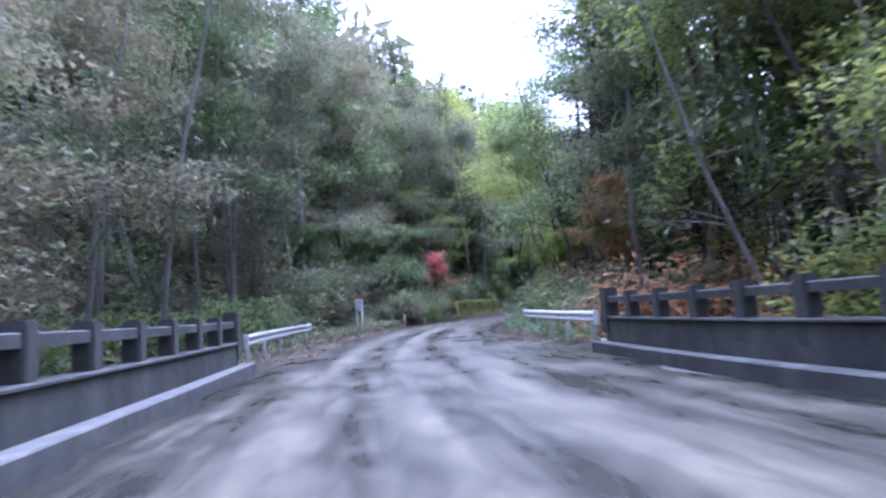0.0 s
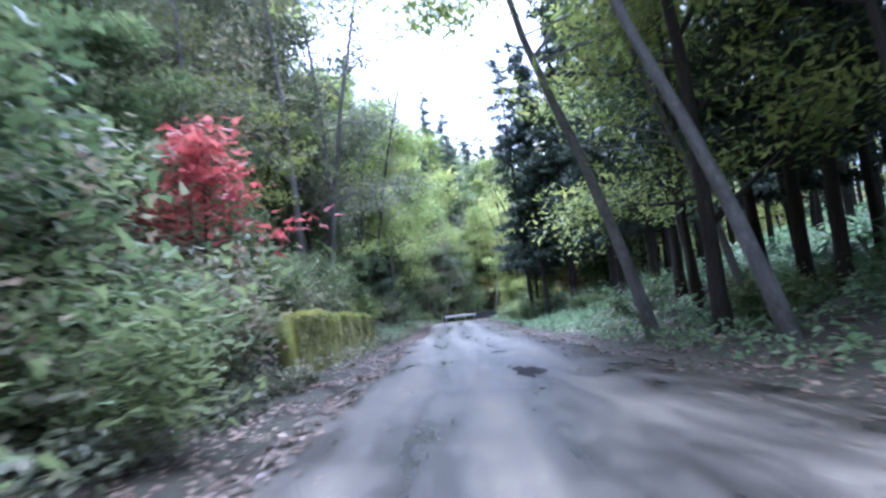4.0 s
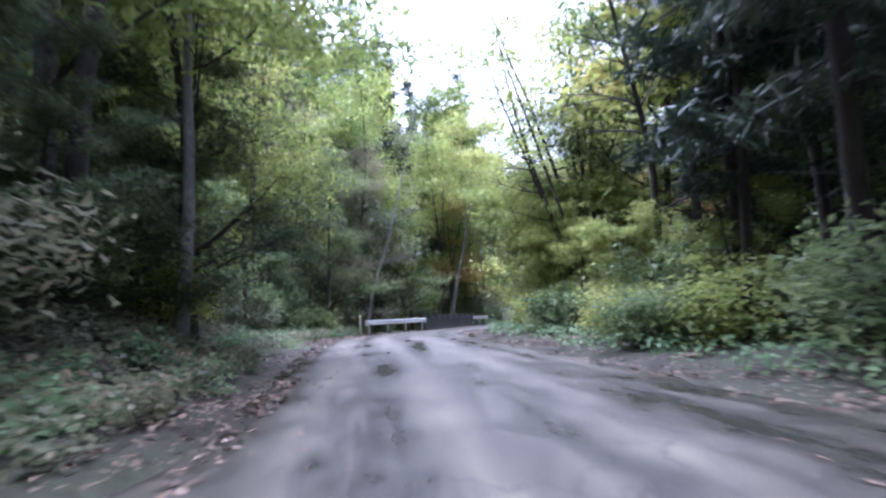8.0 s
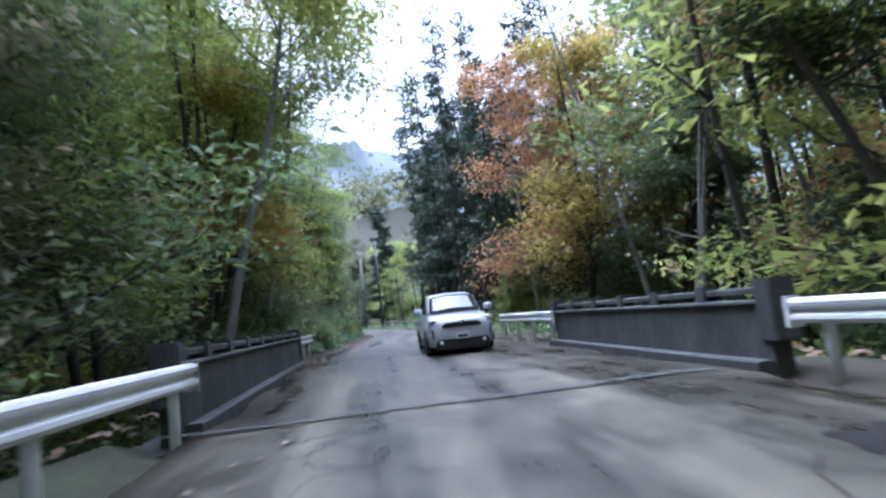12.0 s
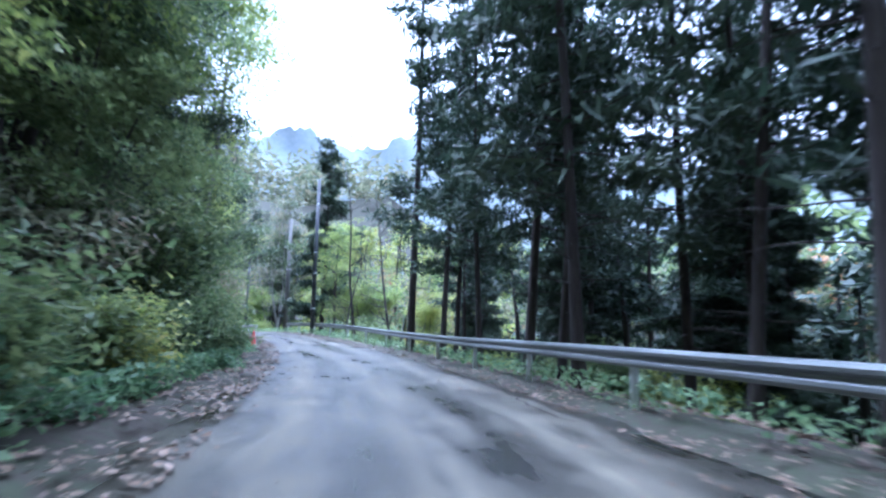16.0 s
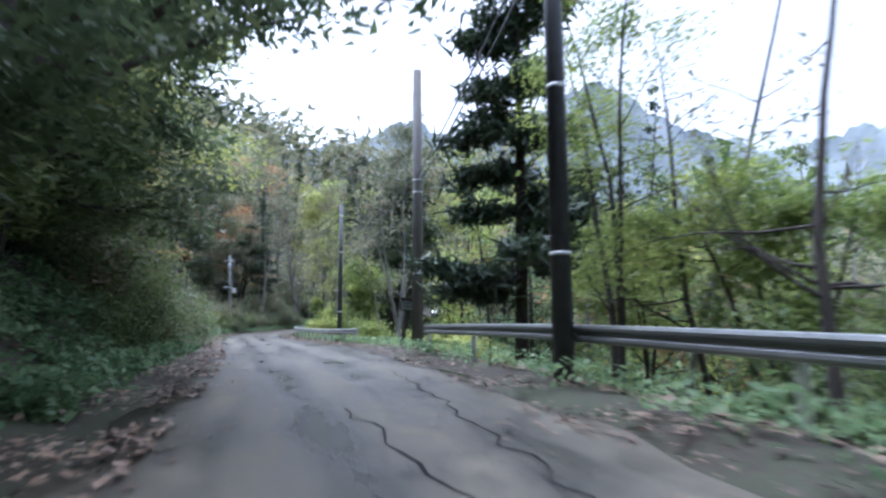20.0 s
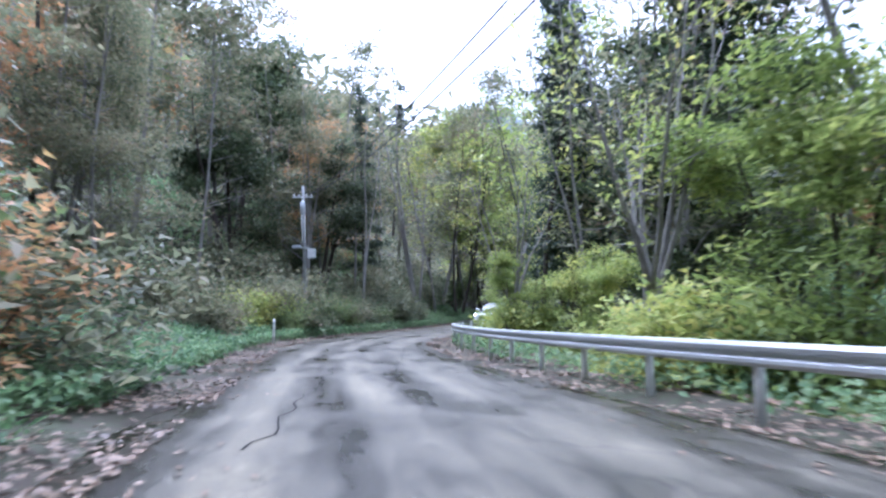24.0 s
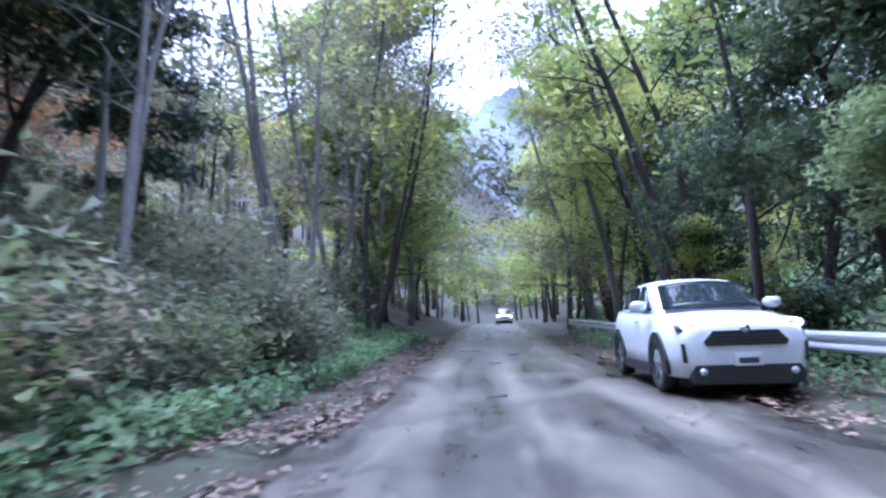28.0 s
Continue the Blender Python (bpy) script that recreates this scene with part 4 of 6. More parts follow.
def delineator(s, lat, height, label, top_mat=None):
    ob = thing("delineator_post", label, "post", stand(s, lat), "roadside posts")
    part("shaft", tube("shaft", [(0, 0, -0.15), (0, 0, height - 0.04), (0, 0, height)], [0.05, 0.05, 0.035], WHITE_PLASTIC, 12), ob)
    part("reflector", tube("reflector", [(0, 0, height - 0.2), (0, 0, height - 0.1)], [0.054, 0.054], top_mat or PALE_BLUE, 12), ob, "reflector band")
    return ob


delineator(34.5, -2.75, 0.8, "white plastic delineator post in the leaf litter")
delineator(98.45, -2.3, 1.05, "tall white delineator post beside the guard rail", mottled("amber", [(0.3, (0.5, 0.3, 0.03)), (0.7, (0.6, 0.4, 0.05))], 5, 0.4))
delineator(137.4, -2.8, 0.85, "white delineator post with a red top in fallen leaves", RED)
delineator(227.0, -2.7, 1.0, "white delineator post among green undergrowth")
delineator(192.6, -2.9, 0.85, "white delineator post under the overgrown bank")


def box_on_posts(s, lat):
    ob = thing("hydrant_box", "white metal box with a red top on two white posts", "box", stand(s, lat) @ pose(0, 0, 0, 0, 0, 12))
    for x in (-0.14, 0.14):
        part("post", tube("post", [(x, 0, -0.3), (x, 0, 1.05)], 0.032, WHITE_PLASTIC, 10), ob)
    body = part("cabinet", box("cabinet", (0.38, 0.2, 0.62), WHITE_PLASTIC, 0.015, (0, 0, 1.05)), ob)
    part("door", box("door", (0.32, 0.012, 0.54), PALE_BLUE, 0.004, (0, -0.108, 1.09)), body)
    part("cap", box("cap", (0.42, 0.24, 0.16), RED, 0.03, (0, 0, 1.675)), ob, "red painted cap")
    return ob


box_on_posts(30.0, -3.75)


def bar_text(parent, rows, y, mat):
    """Unreadable writing as plain bars: x, z, width, height."""
    for x, z, w, h in rows:
        part("writing_bar", box("writing_bar", (w, 0.004, h), mat, 0, (x, y, z)), parent)


def white_sign(s, lat):
    ob = thing("small_sign", "small white sign with a dark band on a pale post", "sign", stand(s, lat) @ pose(0, 0, 0, 0, 0, -10))
    part("post", box("post", (0.1, 0.1, 1.5), CONCRETE_PALE, 0.012, (0, 0.07, -0.3)), ob)
    bd = part("board", box("board", (0.5, 0.03, 0.42), WHITE_PLASTIC, 0.008, (0, 0, 1.1)), ob)
    bar_text(bd, [(0, 1.36, 0.46, 0.09), (-0.12, 1.2, 0.16, 0.035), (0.1, 1.2, 0.18, 0.035)], -0.018, NAVY)
    return ob


white_sign(38.9, 5.6)


def forest_sign(s, lat, tilt):
    ob = thing("wooden_sign", "dark wooden sign with a small roof on a leaning post", "sign", stand(s, lat) @ pose(0, 0, 0, 0, tilt, -6))
    part("post", box("post", (0.16, 0.14, 1.75), DARK_WOOD, 0.015, (0, 0.06, -0.25)), ob)
    bd = part("board", box("board", (0.62, 0.05, 0.46), DARK_WOOD, 0.01, (0, -0.03, 1.46)), ob)
    part("panel", box("panel", (0.52, 0.012, 0.34), BOARD_GREY, 0.003, (0, -0.062, 1.52)), bd)
    bar_text(bd, [(0, 1.76, 0.4, 0.04), (0, 1.66, 0.44, 0.03), (-0.05, 1.59, 0.34, 0.03)], -0.071, DARK_WOOD)
    part("roof", box("roof", (0.7, 0.22, 0.06), DARK_WOOD, 0.02, (0, -0.02, 1.925)), ob)
    return ob


forest_sign(192.0, 5.7, 8)


def notice_board(s, lat):
    ob = thing("notice_board", "tall weathered grey notice board on two dark legs", "sign", stand(s, lat) @ pose(0, 0, 0, 0, 0, -8))
    for x in (-0.27, 0.27):
        part("leg", box("leg", (0.12, 0.12, 2.5), DARK_WOOD, 0.012, (x, 0.06, -0.3)), ob)
    bd = part("board", box("board", (0.72, 0.05, 1.35), BOARD_GREY, 0.01, (0, -0.03, 0.95)), ob)
    bar_text(bd, [(0, 1.95, 0.5, 0.1), (0, 1.72, 0.55, 0.05), (0, 1.6, 0.5, 0.05), (0, 1.25, 0.4, 0.2)], -0.058, CONCRETE_PALE)
    return ob


notice_board(100.3, 5.75)


def cone(s, lat):
    ob = thing("traffic_cone", "faded red traffic cone standing at the road edge", "cone", stand(s, lat))
    part("base", box("base", (0.36, 0.36, 0.04), RED, 0.012), ob)
    part("body", tube("body", [(0, 0, 0.035), (0, 0, 0.06), (0, 0, 0.66), (0, 0, 0.68)], [0.15, 0.135, 0.035, 0.025], RED, 16), ob)
    part("sleeve", tube("sleeve", [(0, 0, 0.32), (0, 0, 0.44)], [0.1, 0.081], mottled("dull_pink_band", [(0.3, (0.5, 0.16, 0.14)), (0.7, (0.6, 0.25, 0.22))], 5, 0.6), 16), ob)
    return ob


cone(162.4, -2.0)


# ---- poles and wires ----
def steel_pole(s, lat, height, radius, mat, label, bands):
    ob = thing("utility_pole", label, "pole", stand(s, lat), "utility poles")
    part("shaft", tube("shaft", [(0, 0, -0.5), (0, 0, height)], [radius, radius * 0.72], mat, 16), ob)
    for z in bands:
        r = radius * (1 - 0.28 * z / height) + 0.006
        part("band", tube("band", [(0, 0, z), (0, 0, z + 0.06)], r, GALV, 16), ob)
    for k in range(8):
        z = 2.2 + 0.45 * k
        part("step_bolt", tube("step_bolt", [(0, 0, z), ((0.24 if k % 2 else -0.24), 0, z)], 0.009, GALV, 6), ob)
    return ob


steel_pole(177.5, 4.12, 12.0, 0.17, STEEL_DARK, "tall dark steel utility pole in front of the guard rail", (1.9, 4.6, 6.2, 10.0))
steel_pole(205.0, 5.5, 8.6, 0.15, STEEL_DARK, "dark utility pole behind the guard rail", (1.8, 5.5, 7.8))


steel_pole(191.2, 6.1, 11.5, 0.235, POLE_WOOD, "thick weathered grey utility pole beside the wooden sign", (3.0, 6.3, 6.8))


def equipment_pole(x, y, z):
    ob = thing("equipment_pole", "pale concrete pole with boxes and brackets on the bank", "pole", pose(x, y, z, 0, -2.5, -20), "utility poles")
    part("shaft", tube("shaft", [(0, 0, -0.5), (0, 0, 7.9)], [0.11, 0.085], POLE_CONCRETE, 16), ob)
    for h, x0, x1 in ((7.2, -0.6, 0.6), (4.25, -0.55, 0.3)):
        part("cross_arm", box("cross_arm", (x1 - x0, 0.07, 0.07), GALV, 0.005, ((x0 + x1) / 2, -0.16, h)), ob)
    bx = part("cabinet", box("cabinet", (0.46, 0.34, 0.56), PALE_BLUE, 0.03, (0.42, -0.1, 3.65)), ob, "pale blue-grey metal box")
    part("door", box("door", (0.38, 0.012, 0.48), WHITE_PLASTIC, 0.004, (0.42, -0.276, 3.69)), bx)
    part("bracket", box("bracket", (0.3, 0.06, 0.05), GALV, 0.005, (0.2, -0.1, 4.2)), ob)
    part("lamp_box", box("lamp_box", (0.5, 0.26, 0.18), PALE_BLUE, 0.04, (-0.42, -0.18, 4.25)), ob)
    part("transformer", tube("transformer", [(0, -0.26, 6.2), (0, -0.26, 6.24), (0, -0.26, 6.9), (0, -0.26, 6.96)], [0.1, 0.15, 0.15, 0.09], PALE_BLUE, 16), ob, "pale cylindrical transformer")
    for a in (-0.09, 0.09):
        part("conduit", tube("conduit", [(a, -0.15, 4.6), (a, -0.14, 6.2)], 0.022, WHITE_PLASTIC, 8), ob)
    for a in (-0.5, -0.2, 0.2, 0.5):
        part("insulator", tube("insulator", [(a, -0.16, 7.27), (a, -0.16, 7.33), (a, -0.16, 7.42)], [0.03, 0.05, 0.02], WHITE_PLASTIC, 10), ob)
    return ob


EQ = road_at(235.2, -5.7)
eq_ground = ground_height(np.array([EQ[:2]]))[0][0]
equipment_pole(EQ[0], EQ[1], eq_ground - 0.1)


def wire(a, b, sag, name="overhead_wire"):
    a, b = np.array(a), np.array(b)
    pts = [a + (b - a) * u - np.array([0, 0, sag * 4 * u * (1 - u)]) for u in np.linspace(0, 1, 25)]
    return tagged(new(name, tube(name, pts, 0.024, STEEL_DARK, 5)), "thin dark overhead wire between poles", "wire", "overhead wires")


def above(s, lat, h):
    p = road_at(s, lat)
    return (p[0], p[1], p[2] + h)


wire(above(177.5, 4.12, 7.9), above(191.2, 6.1, 6.9), 0.25)
wire(above(177.5, 4.12, 7.4), above(191.2, 6.1, 6.5), 0.25)
wire(above(191.2, 6.1, 6.9), above(205, 5.5, 6.4), 0.3)
wire(above(191.2, 6.1, 6.5), above(205, 5.5, 6.0), 0.3)
wire(above(205, 5.5, 8.2), (EQ[0], EQ[1], eq_ground + 7.3), 0.8)
wire(above(205, 5.5, 7.6), (EQ[0], EQ[1], eq_ground + 7.3), 1.0)
wire(above(14, -11, 9.5), above(44, -13, 9), 0.8)
wire(above(14, -11, 7.5), above(44, -13, 7), 0.9)


# ---- the road's scars ----
def scar(s, lat, length, width, seed, mat, label, name="road_patch", proud=0.0045):
    """An uneven patch, crack or hole in the asphalt, lying on the road's surface."""
    rng = random.Random(seed)
    n, v, q = 40, [], [rng.uniform(0, 6.28) for _ in range(4)]
    c = road_at(s, lat)
    for k in range(n):
        t = 2 * math.pi * k / n
        r = 1 + 0.25 * math.sin(2 * t + q[0]) + 0.2 * math.sin(3 * t + q[1]) + 0.13 * math.sin(7 * t + q[2]) + 0.08 * math.sin(11 * t + q[3])
        ds, dl = math.cos(t) * length / 2 * r, math.sin(t) * width / 2 * r
        p = road_at(s + ds, lat + dl)
        v.append((p[0], p[1], p[2] + sway(s + ds, lat + dl) + proud))
    v.append((c[0], c[1], c[2] + sway(s, lat) + proud + 0.002))
    f = [(k, (k + 1) % n, n) for k in range(n)]
    return tagged(new(name, mesh_of(name, v, f, mat)), label, "road patch", "patches in the road")


for k, (s, lat, ln, w) in enumerate([(20.5, 2.3, 1.2, 0.8), (23.5, 1.7, 0.8, 1.0), (25.2, 1.9, 1.5, 0.5), (27.5, 1.2, 0.7, 0.5), (18.5, 2.6, 0.8, 1.0), (30, 2.4, 1.6, 0.5), (44, 1.5, 2.2, 0.4),
                                     (96, 2.5, 1.2, 0.5), (101, 1.4, 0.8, 0.3), (103, 3.2, 1.2, 0.5), (123, 2.6, 1.6, 0.6), (161, 2.7, 1.4, 0.8), (166, 2.2, 0.8, 0.4)]):
    scar(s, lat, ln, w, 500 + k, PATCH, "dark broken patch in the wet asphalt")

def crack(s0, l0, s1, l1, seed, label="long dark crack in the asphalt"):
    rng = random.Random(seed)
    n = int(abs(s1 - s0) / 0.35) + 4
    v, f = [], []
    for i in range(n):
        u = i / (n - 1)
        s, lat = s0 + (s1 - s0) * u + rng.uniform(-0.05, 0.05), l0 + (l1 - l0) * u + rng.uniform(-0.09, 0.09)
        w = 0.007 + rng.uniform(0, 0.012)
        for d in (-w, w):
            p = road_at(s, lat + d)
            v.append((p[0], p[1], p[2] + sway(s, lat + d) + 0.005))
    f = [(2 * i, 2 * i + 1, 2 * i + 3, 2 * i + 2) for i in range(n - 1)]
    return tagged(new("road_crack", mesh_of("road_crack", v, f, PATCH)), label, "crack", "cracks in the road")


for k, c in enumerate([(188, 1.2, 198, 1.6), (194, 3.0, 186, 4.3), (190, 0.4, 184, 0.9), (176, 0.6, 169, 1.4), (172, 1.5, 180, 2.0), (213, 1.0, 224, 2.6), (209, -0.6, 217, 0.2), (226, 0.5, 232, 1.8),
                       (158, 0.8, 167, 1.0), (92, 0.6, 99, 1.8), (100, 0.4, 103, 2.6), (140, 2.7, 145, 3.1), (60, 0.8, 70, 1.0), (20, 0.2, 28, 0.6)]):
    crack(*c, 600 + k)


def debris(s, lat, size, seed):
    rng = np.random.default_rng(seed)
    p = road_at(s, lat)
    ln = bent(rng, (0, 0, 0.02), (rng.normal(), rng.normal(), 0), size, 6, 0.25, 0)
    ln[:, 2] = 0.03
    ob = new("fallen_twig", tube("fallen_twig", ln, np.linspace(0.018, 0.006, 7), BARK_DARK, 5))
    ob.matrix_basis = pose(p[0], p[1], p[2] + 0.0, 0, 0, rng.uniform(0, 360))
    return tagged(ob, "small dark twig lying on the wet road", "twig", "twigs on the road")


for k, (s, lat, z) in enumerate([(72, 1.2, 0.35), (68, 1.3, 0.3), (84, 0.6, 0.3), (152, 1.0, 0.3), (201, 1.0, 0.35), (241, 0.4, 0.4), (247, 0.6, 0.6), (252, -0.6, 0.9), (250, 1.2, 0.4), (128, 0.8, 0.3), (58, 2.0, 0.3), (196, 2.6, 0.3)]):
    debris(s, lat, z, 700 + k)


# ---- cars ----
def paint(name, colour, rough=0.25):
    m, n, l, b = material(name, rough, 0.0)
    t = noise_of(n, l, 9, 4)
    r = ramp(n, [(0.3, tuple(c * 0.88 for c in colour)), (0.6, colour)])
    l.new(t.outputs[0], r.inputs[0])
    l.new(r.outputs[0], b.inputs["Base Color"])
    b.inputs["Coat Weight"].default_value = 0.6
    b.inputs["Coat Roughness"].default_value = 0.06
    return m


CAR_WHITE = paint("white_car_paint", (0.74, 0.77, 0.80))
CAR_SILVER = paint("pale_silver_car_paint", (0.56, 0.60, 0.66), 0.3)
CAR_GLASS = material("dark_car_glass", 0.05)[0]
CAR_GLASS.node_tree.nodes["Principled BSDF"].inputs["Base Color"].default_value = (0.02, 0.028, 0.03, 1)
BLACK_TRIM = mottled("black_plastic_trim", [(0.3, (0.012, 0.012, 0.013)), (0.7, (0.028, 0.028, 0.03))], 8, 0.55, 0, 0.05)
RUBBER = mottled("wet_tyre_rubber", [(0.3, (0.012, 0.012, 0.012)), (0.7, (0.026, 0.026, 0.026))], 12, 0.6, 0, 0.1)
ALLOY = mottled("grey_alloy", [(0.3, (0.28, 0.29, 0.30)), (0.7, (0.42, 0.43, 0.44))], 6, 0.35, 0.8, 0)
LAMP_GLASS = material("headlamp_lens", 0.08)[0]
LAMP_GLASS.node_tree.nodes["Principled BSDF"].inputs["Base Color"].default_value = (0.62, 0.64, 0.66, 1)
LAMP_LIT = material("lit_headlamp", 0.2)[0]
LAMP_LIT.node_tree.nodes["Principled BSDF"].inputs["Emission Color"].default_value = (1.0, 0.97, 0.9, 1)
LAMP_LIT.node_tree.nodes["Principled BSDF"].inputs["Emission Strength"].default_value = 14.0
CHROME = material("bright_metal_trim", 0.15, 1.0)[0]
CHROME.node_tree.nodes["Principled BSDF"].inputs["Base Color"].default_value = (0.6, 0.6, 0.62, 1)


def loft(name, sections, mat, n=20, power=2.6):
    """A closed shell through rounded sections: y, half width, z of the underside, z of the top."""
    v, f = [], []
    for y, w, z0, z1 in sections:
        for k in range(n):
            t = 2 * math.pi * (k + 0.5) / n
            c, s = math.cos(t), math.sin(t)
            x = w * math.copysign(abs(c) ** (2 / power), c)
            z = (z0 + z1) / 2 + (z1 - z0) / 2 * math.copysign(abs(s) ** (2 / power), s)
            v.append((x, y, z))
    for i in range(len(sections) - 1):
        for k in range(n):
            j = (k + 1) % n
            f.append((i * n + k, i * n + j, (i + 1) * n + j, (i + 1) * n + k))
    f += [tuple(range(n))[::-1], tuple((len(sections) - 1) * n + k for k in range(n))]
    me = mesh_of(name, v, f, mat, True)
    return me


def sheet(name, corners, mat, thick=0.012, n=6, bow=0.0):
    """A bowed panel between four corners (lower left, lower right, upper right, upper left)."""
    a, b, c, d = (np.array(p, float) for p in corners)
    nrm = np.cross(b - a, d - a)
    nrm /= np.linalg.norm(nrm)
    v, f = [], []
    for side in (0, 1):
        for i in range(n + 1):
            for j in range(n + 1):
                u, w = i / n, j / n
                p = (a * (1 - u) + b * u) * (1 - w) + (d * (1 - u) + c * u) * w
                v.append(p + nrm * (bow * 4 * u * (1 - u) + thick * side))
    m = (n + 1) ** 2
    for i in range(n):
        for j in range(n):
            q = i * (n + 1) + j
            f.append((q, q + 1, q + n + 2, q + n + 1))
            f.append((m + q, m + q + n + 1, m + q + n + 2, m + q + 1))
    for i in range(n):
        for q, r in ((i * (n + 1), (i + 1) * (n + 1)), (i * (n + 1) + n, (i + 1) * (n + 1) + n), (i, i + 1), (n * (n + 1) + i, n * (n + 1) + i + 1)):
            f.append((q, r, m + r, m + q))
    return mesh_of(name, v, f, mat, True)


def wheel_of(parent, x, y, r, width):
    side = 1 if x > 0 else -1
    m = pose(x, y, r, 0, 0, 0)
    prof = [(-width / 2, r * 0.62), (-width / 2, r * 0.93), (-width * 0.4, r), (width * 0.4, r), (width / 2, r * 0.93), (width / 2, r * 0.62)]
    v, f, n = [], [], 28
    for k in range(n):
        t = 2 * math.pi * k / n
        v += [(a, math.cos(t) * b, math.sin(t) * b) for a, b in prof]
    for k in range(n):
        j = (k + 1) % n
        for i in range(6):
            q = (i + 1) % 6
            f.append((k * 6 + i, k * 6 + q, j * 6 + q, j * 6 + i))
    wh = new("wheel")
    wh.empty_display_size = 0.05
    wh.parent, wh.matrix_basis = parent, m
    part("tyre", mesh_of("tyre", v, f, RUBBER, True), wh)
    bm = bmesh.new()
    bmesh.ops.create_cone(bm, cap_ends=True, segments=28, radius1=r * 0.63, radius2=r * 0.6, depth=width * 0.5)
    bmesh.ops.rotate(bm, matrix=Matrix.Rotation(math.pi / 2, 3, "Y"), verts=bm.verts)
    bmesh.ops.translate(bm, vec=(side * width * 0.1, 0, 0), verts=bm.verts)
    part("rim", bm_mesh("rim", bm, STEEL_DARK), wh)
    for k in range(5):
        part("spoke", box("spoke", (0.03, 0.055, r * 0.56), ALLOY, 0.008, (side * width * 0.4, 0, 0.02)), wh, m=pose(0, 0, 0, 72 * k, 0, 0))
    part("hub", tube("hub", [(side * width * 0.3, 0, 0), (side * width * 0.44, 0, 0)], [0.06, 0.05], ALLOY, 12), wh)
    return wh


def shell(name, sections, mat):
    """A car body through sections: y, underside, top, half widths at sill, flank and shoulder."""
    v, f = [], []
    for y, z0, z1, w0, w1, w2 in sections:
        d = z1 - z0
        half = [(0, z0), (w0 * 0.8, z0), (w0, z0 + 0.05), (w1 * 0.995, z0 + 0.36 * d), (w1, z0 + 0.56 * d), (w1 * 0.985, z0 + 0.74 * d), (w1 * 0.4 + w2 * 0.6, z1 - 0.085), (w2, z1 - 0.03), (w2 * 0.8, z1 - 0.006), (w2 * 0.4, z1 + 0.012)]
        for x, z in half + [(0, z1 + 0.018)]:
            v.append((x, y, z))
        for x, z in half[:0:-1]:
            v.append((-x, y, z))
    n = 20
    for i in range(len(sections) - 1):
        for k in range(n):
            j = (k + 1) % n
            f.append((i * n + k, i * n + j, (i + 1) * n + j, (i + 1) * n + k))
    f += [tuple(range(n))[::-1], tuple((len(sections) - 1) * n + k for k in range(n))]
    return mesh_of(name, v, f, mat, True)


def prism(name, outline, y0, y1, mat):
    """A panel with a straight outline (x, z), from y0 to y1."""
    n = len(outline)
    v = [(x, y0, z) for x, z in outline] + [(x, y1, z) for x, z in outline]
    f = [tuple(range(n)), tuple(range(n, 2 * n))[::-1]] + [(k, n + k, n + (k + 1) % n, (k + 1) % n) for k in range(n)]
    return mesh_of(name, v, f, mat)


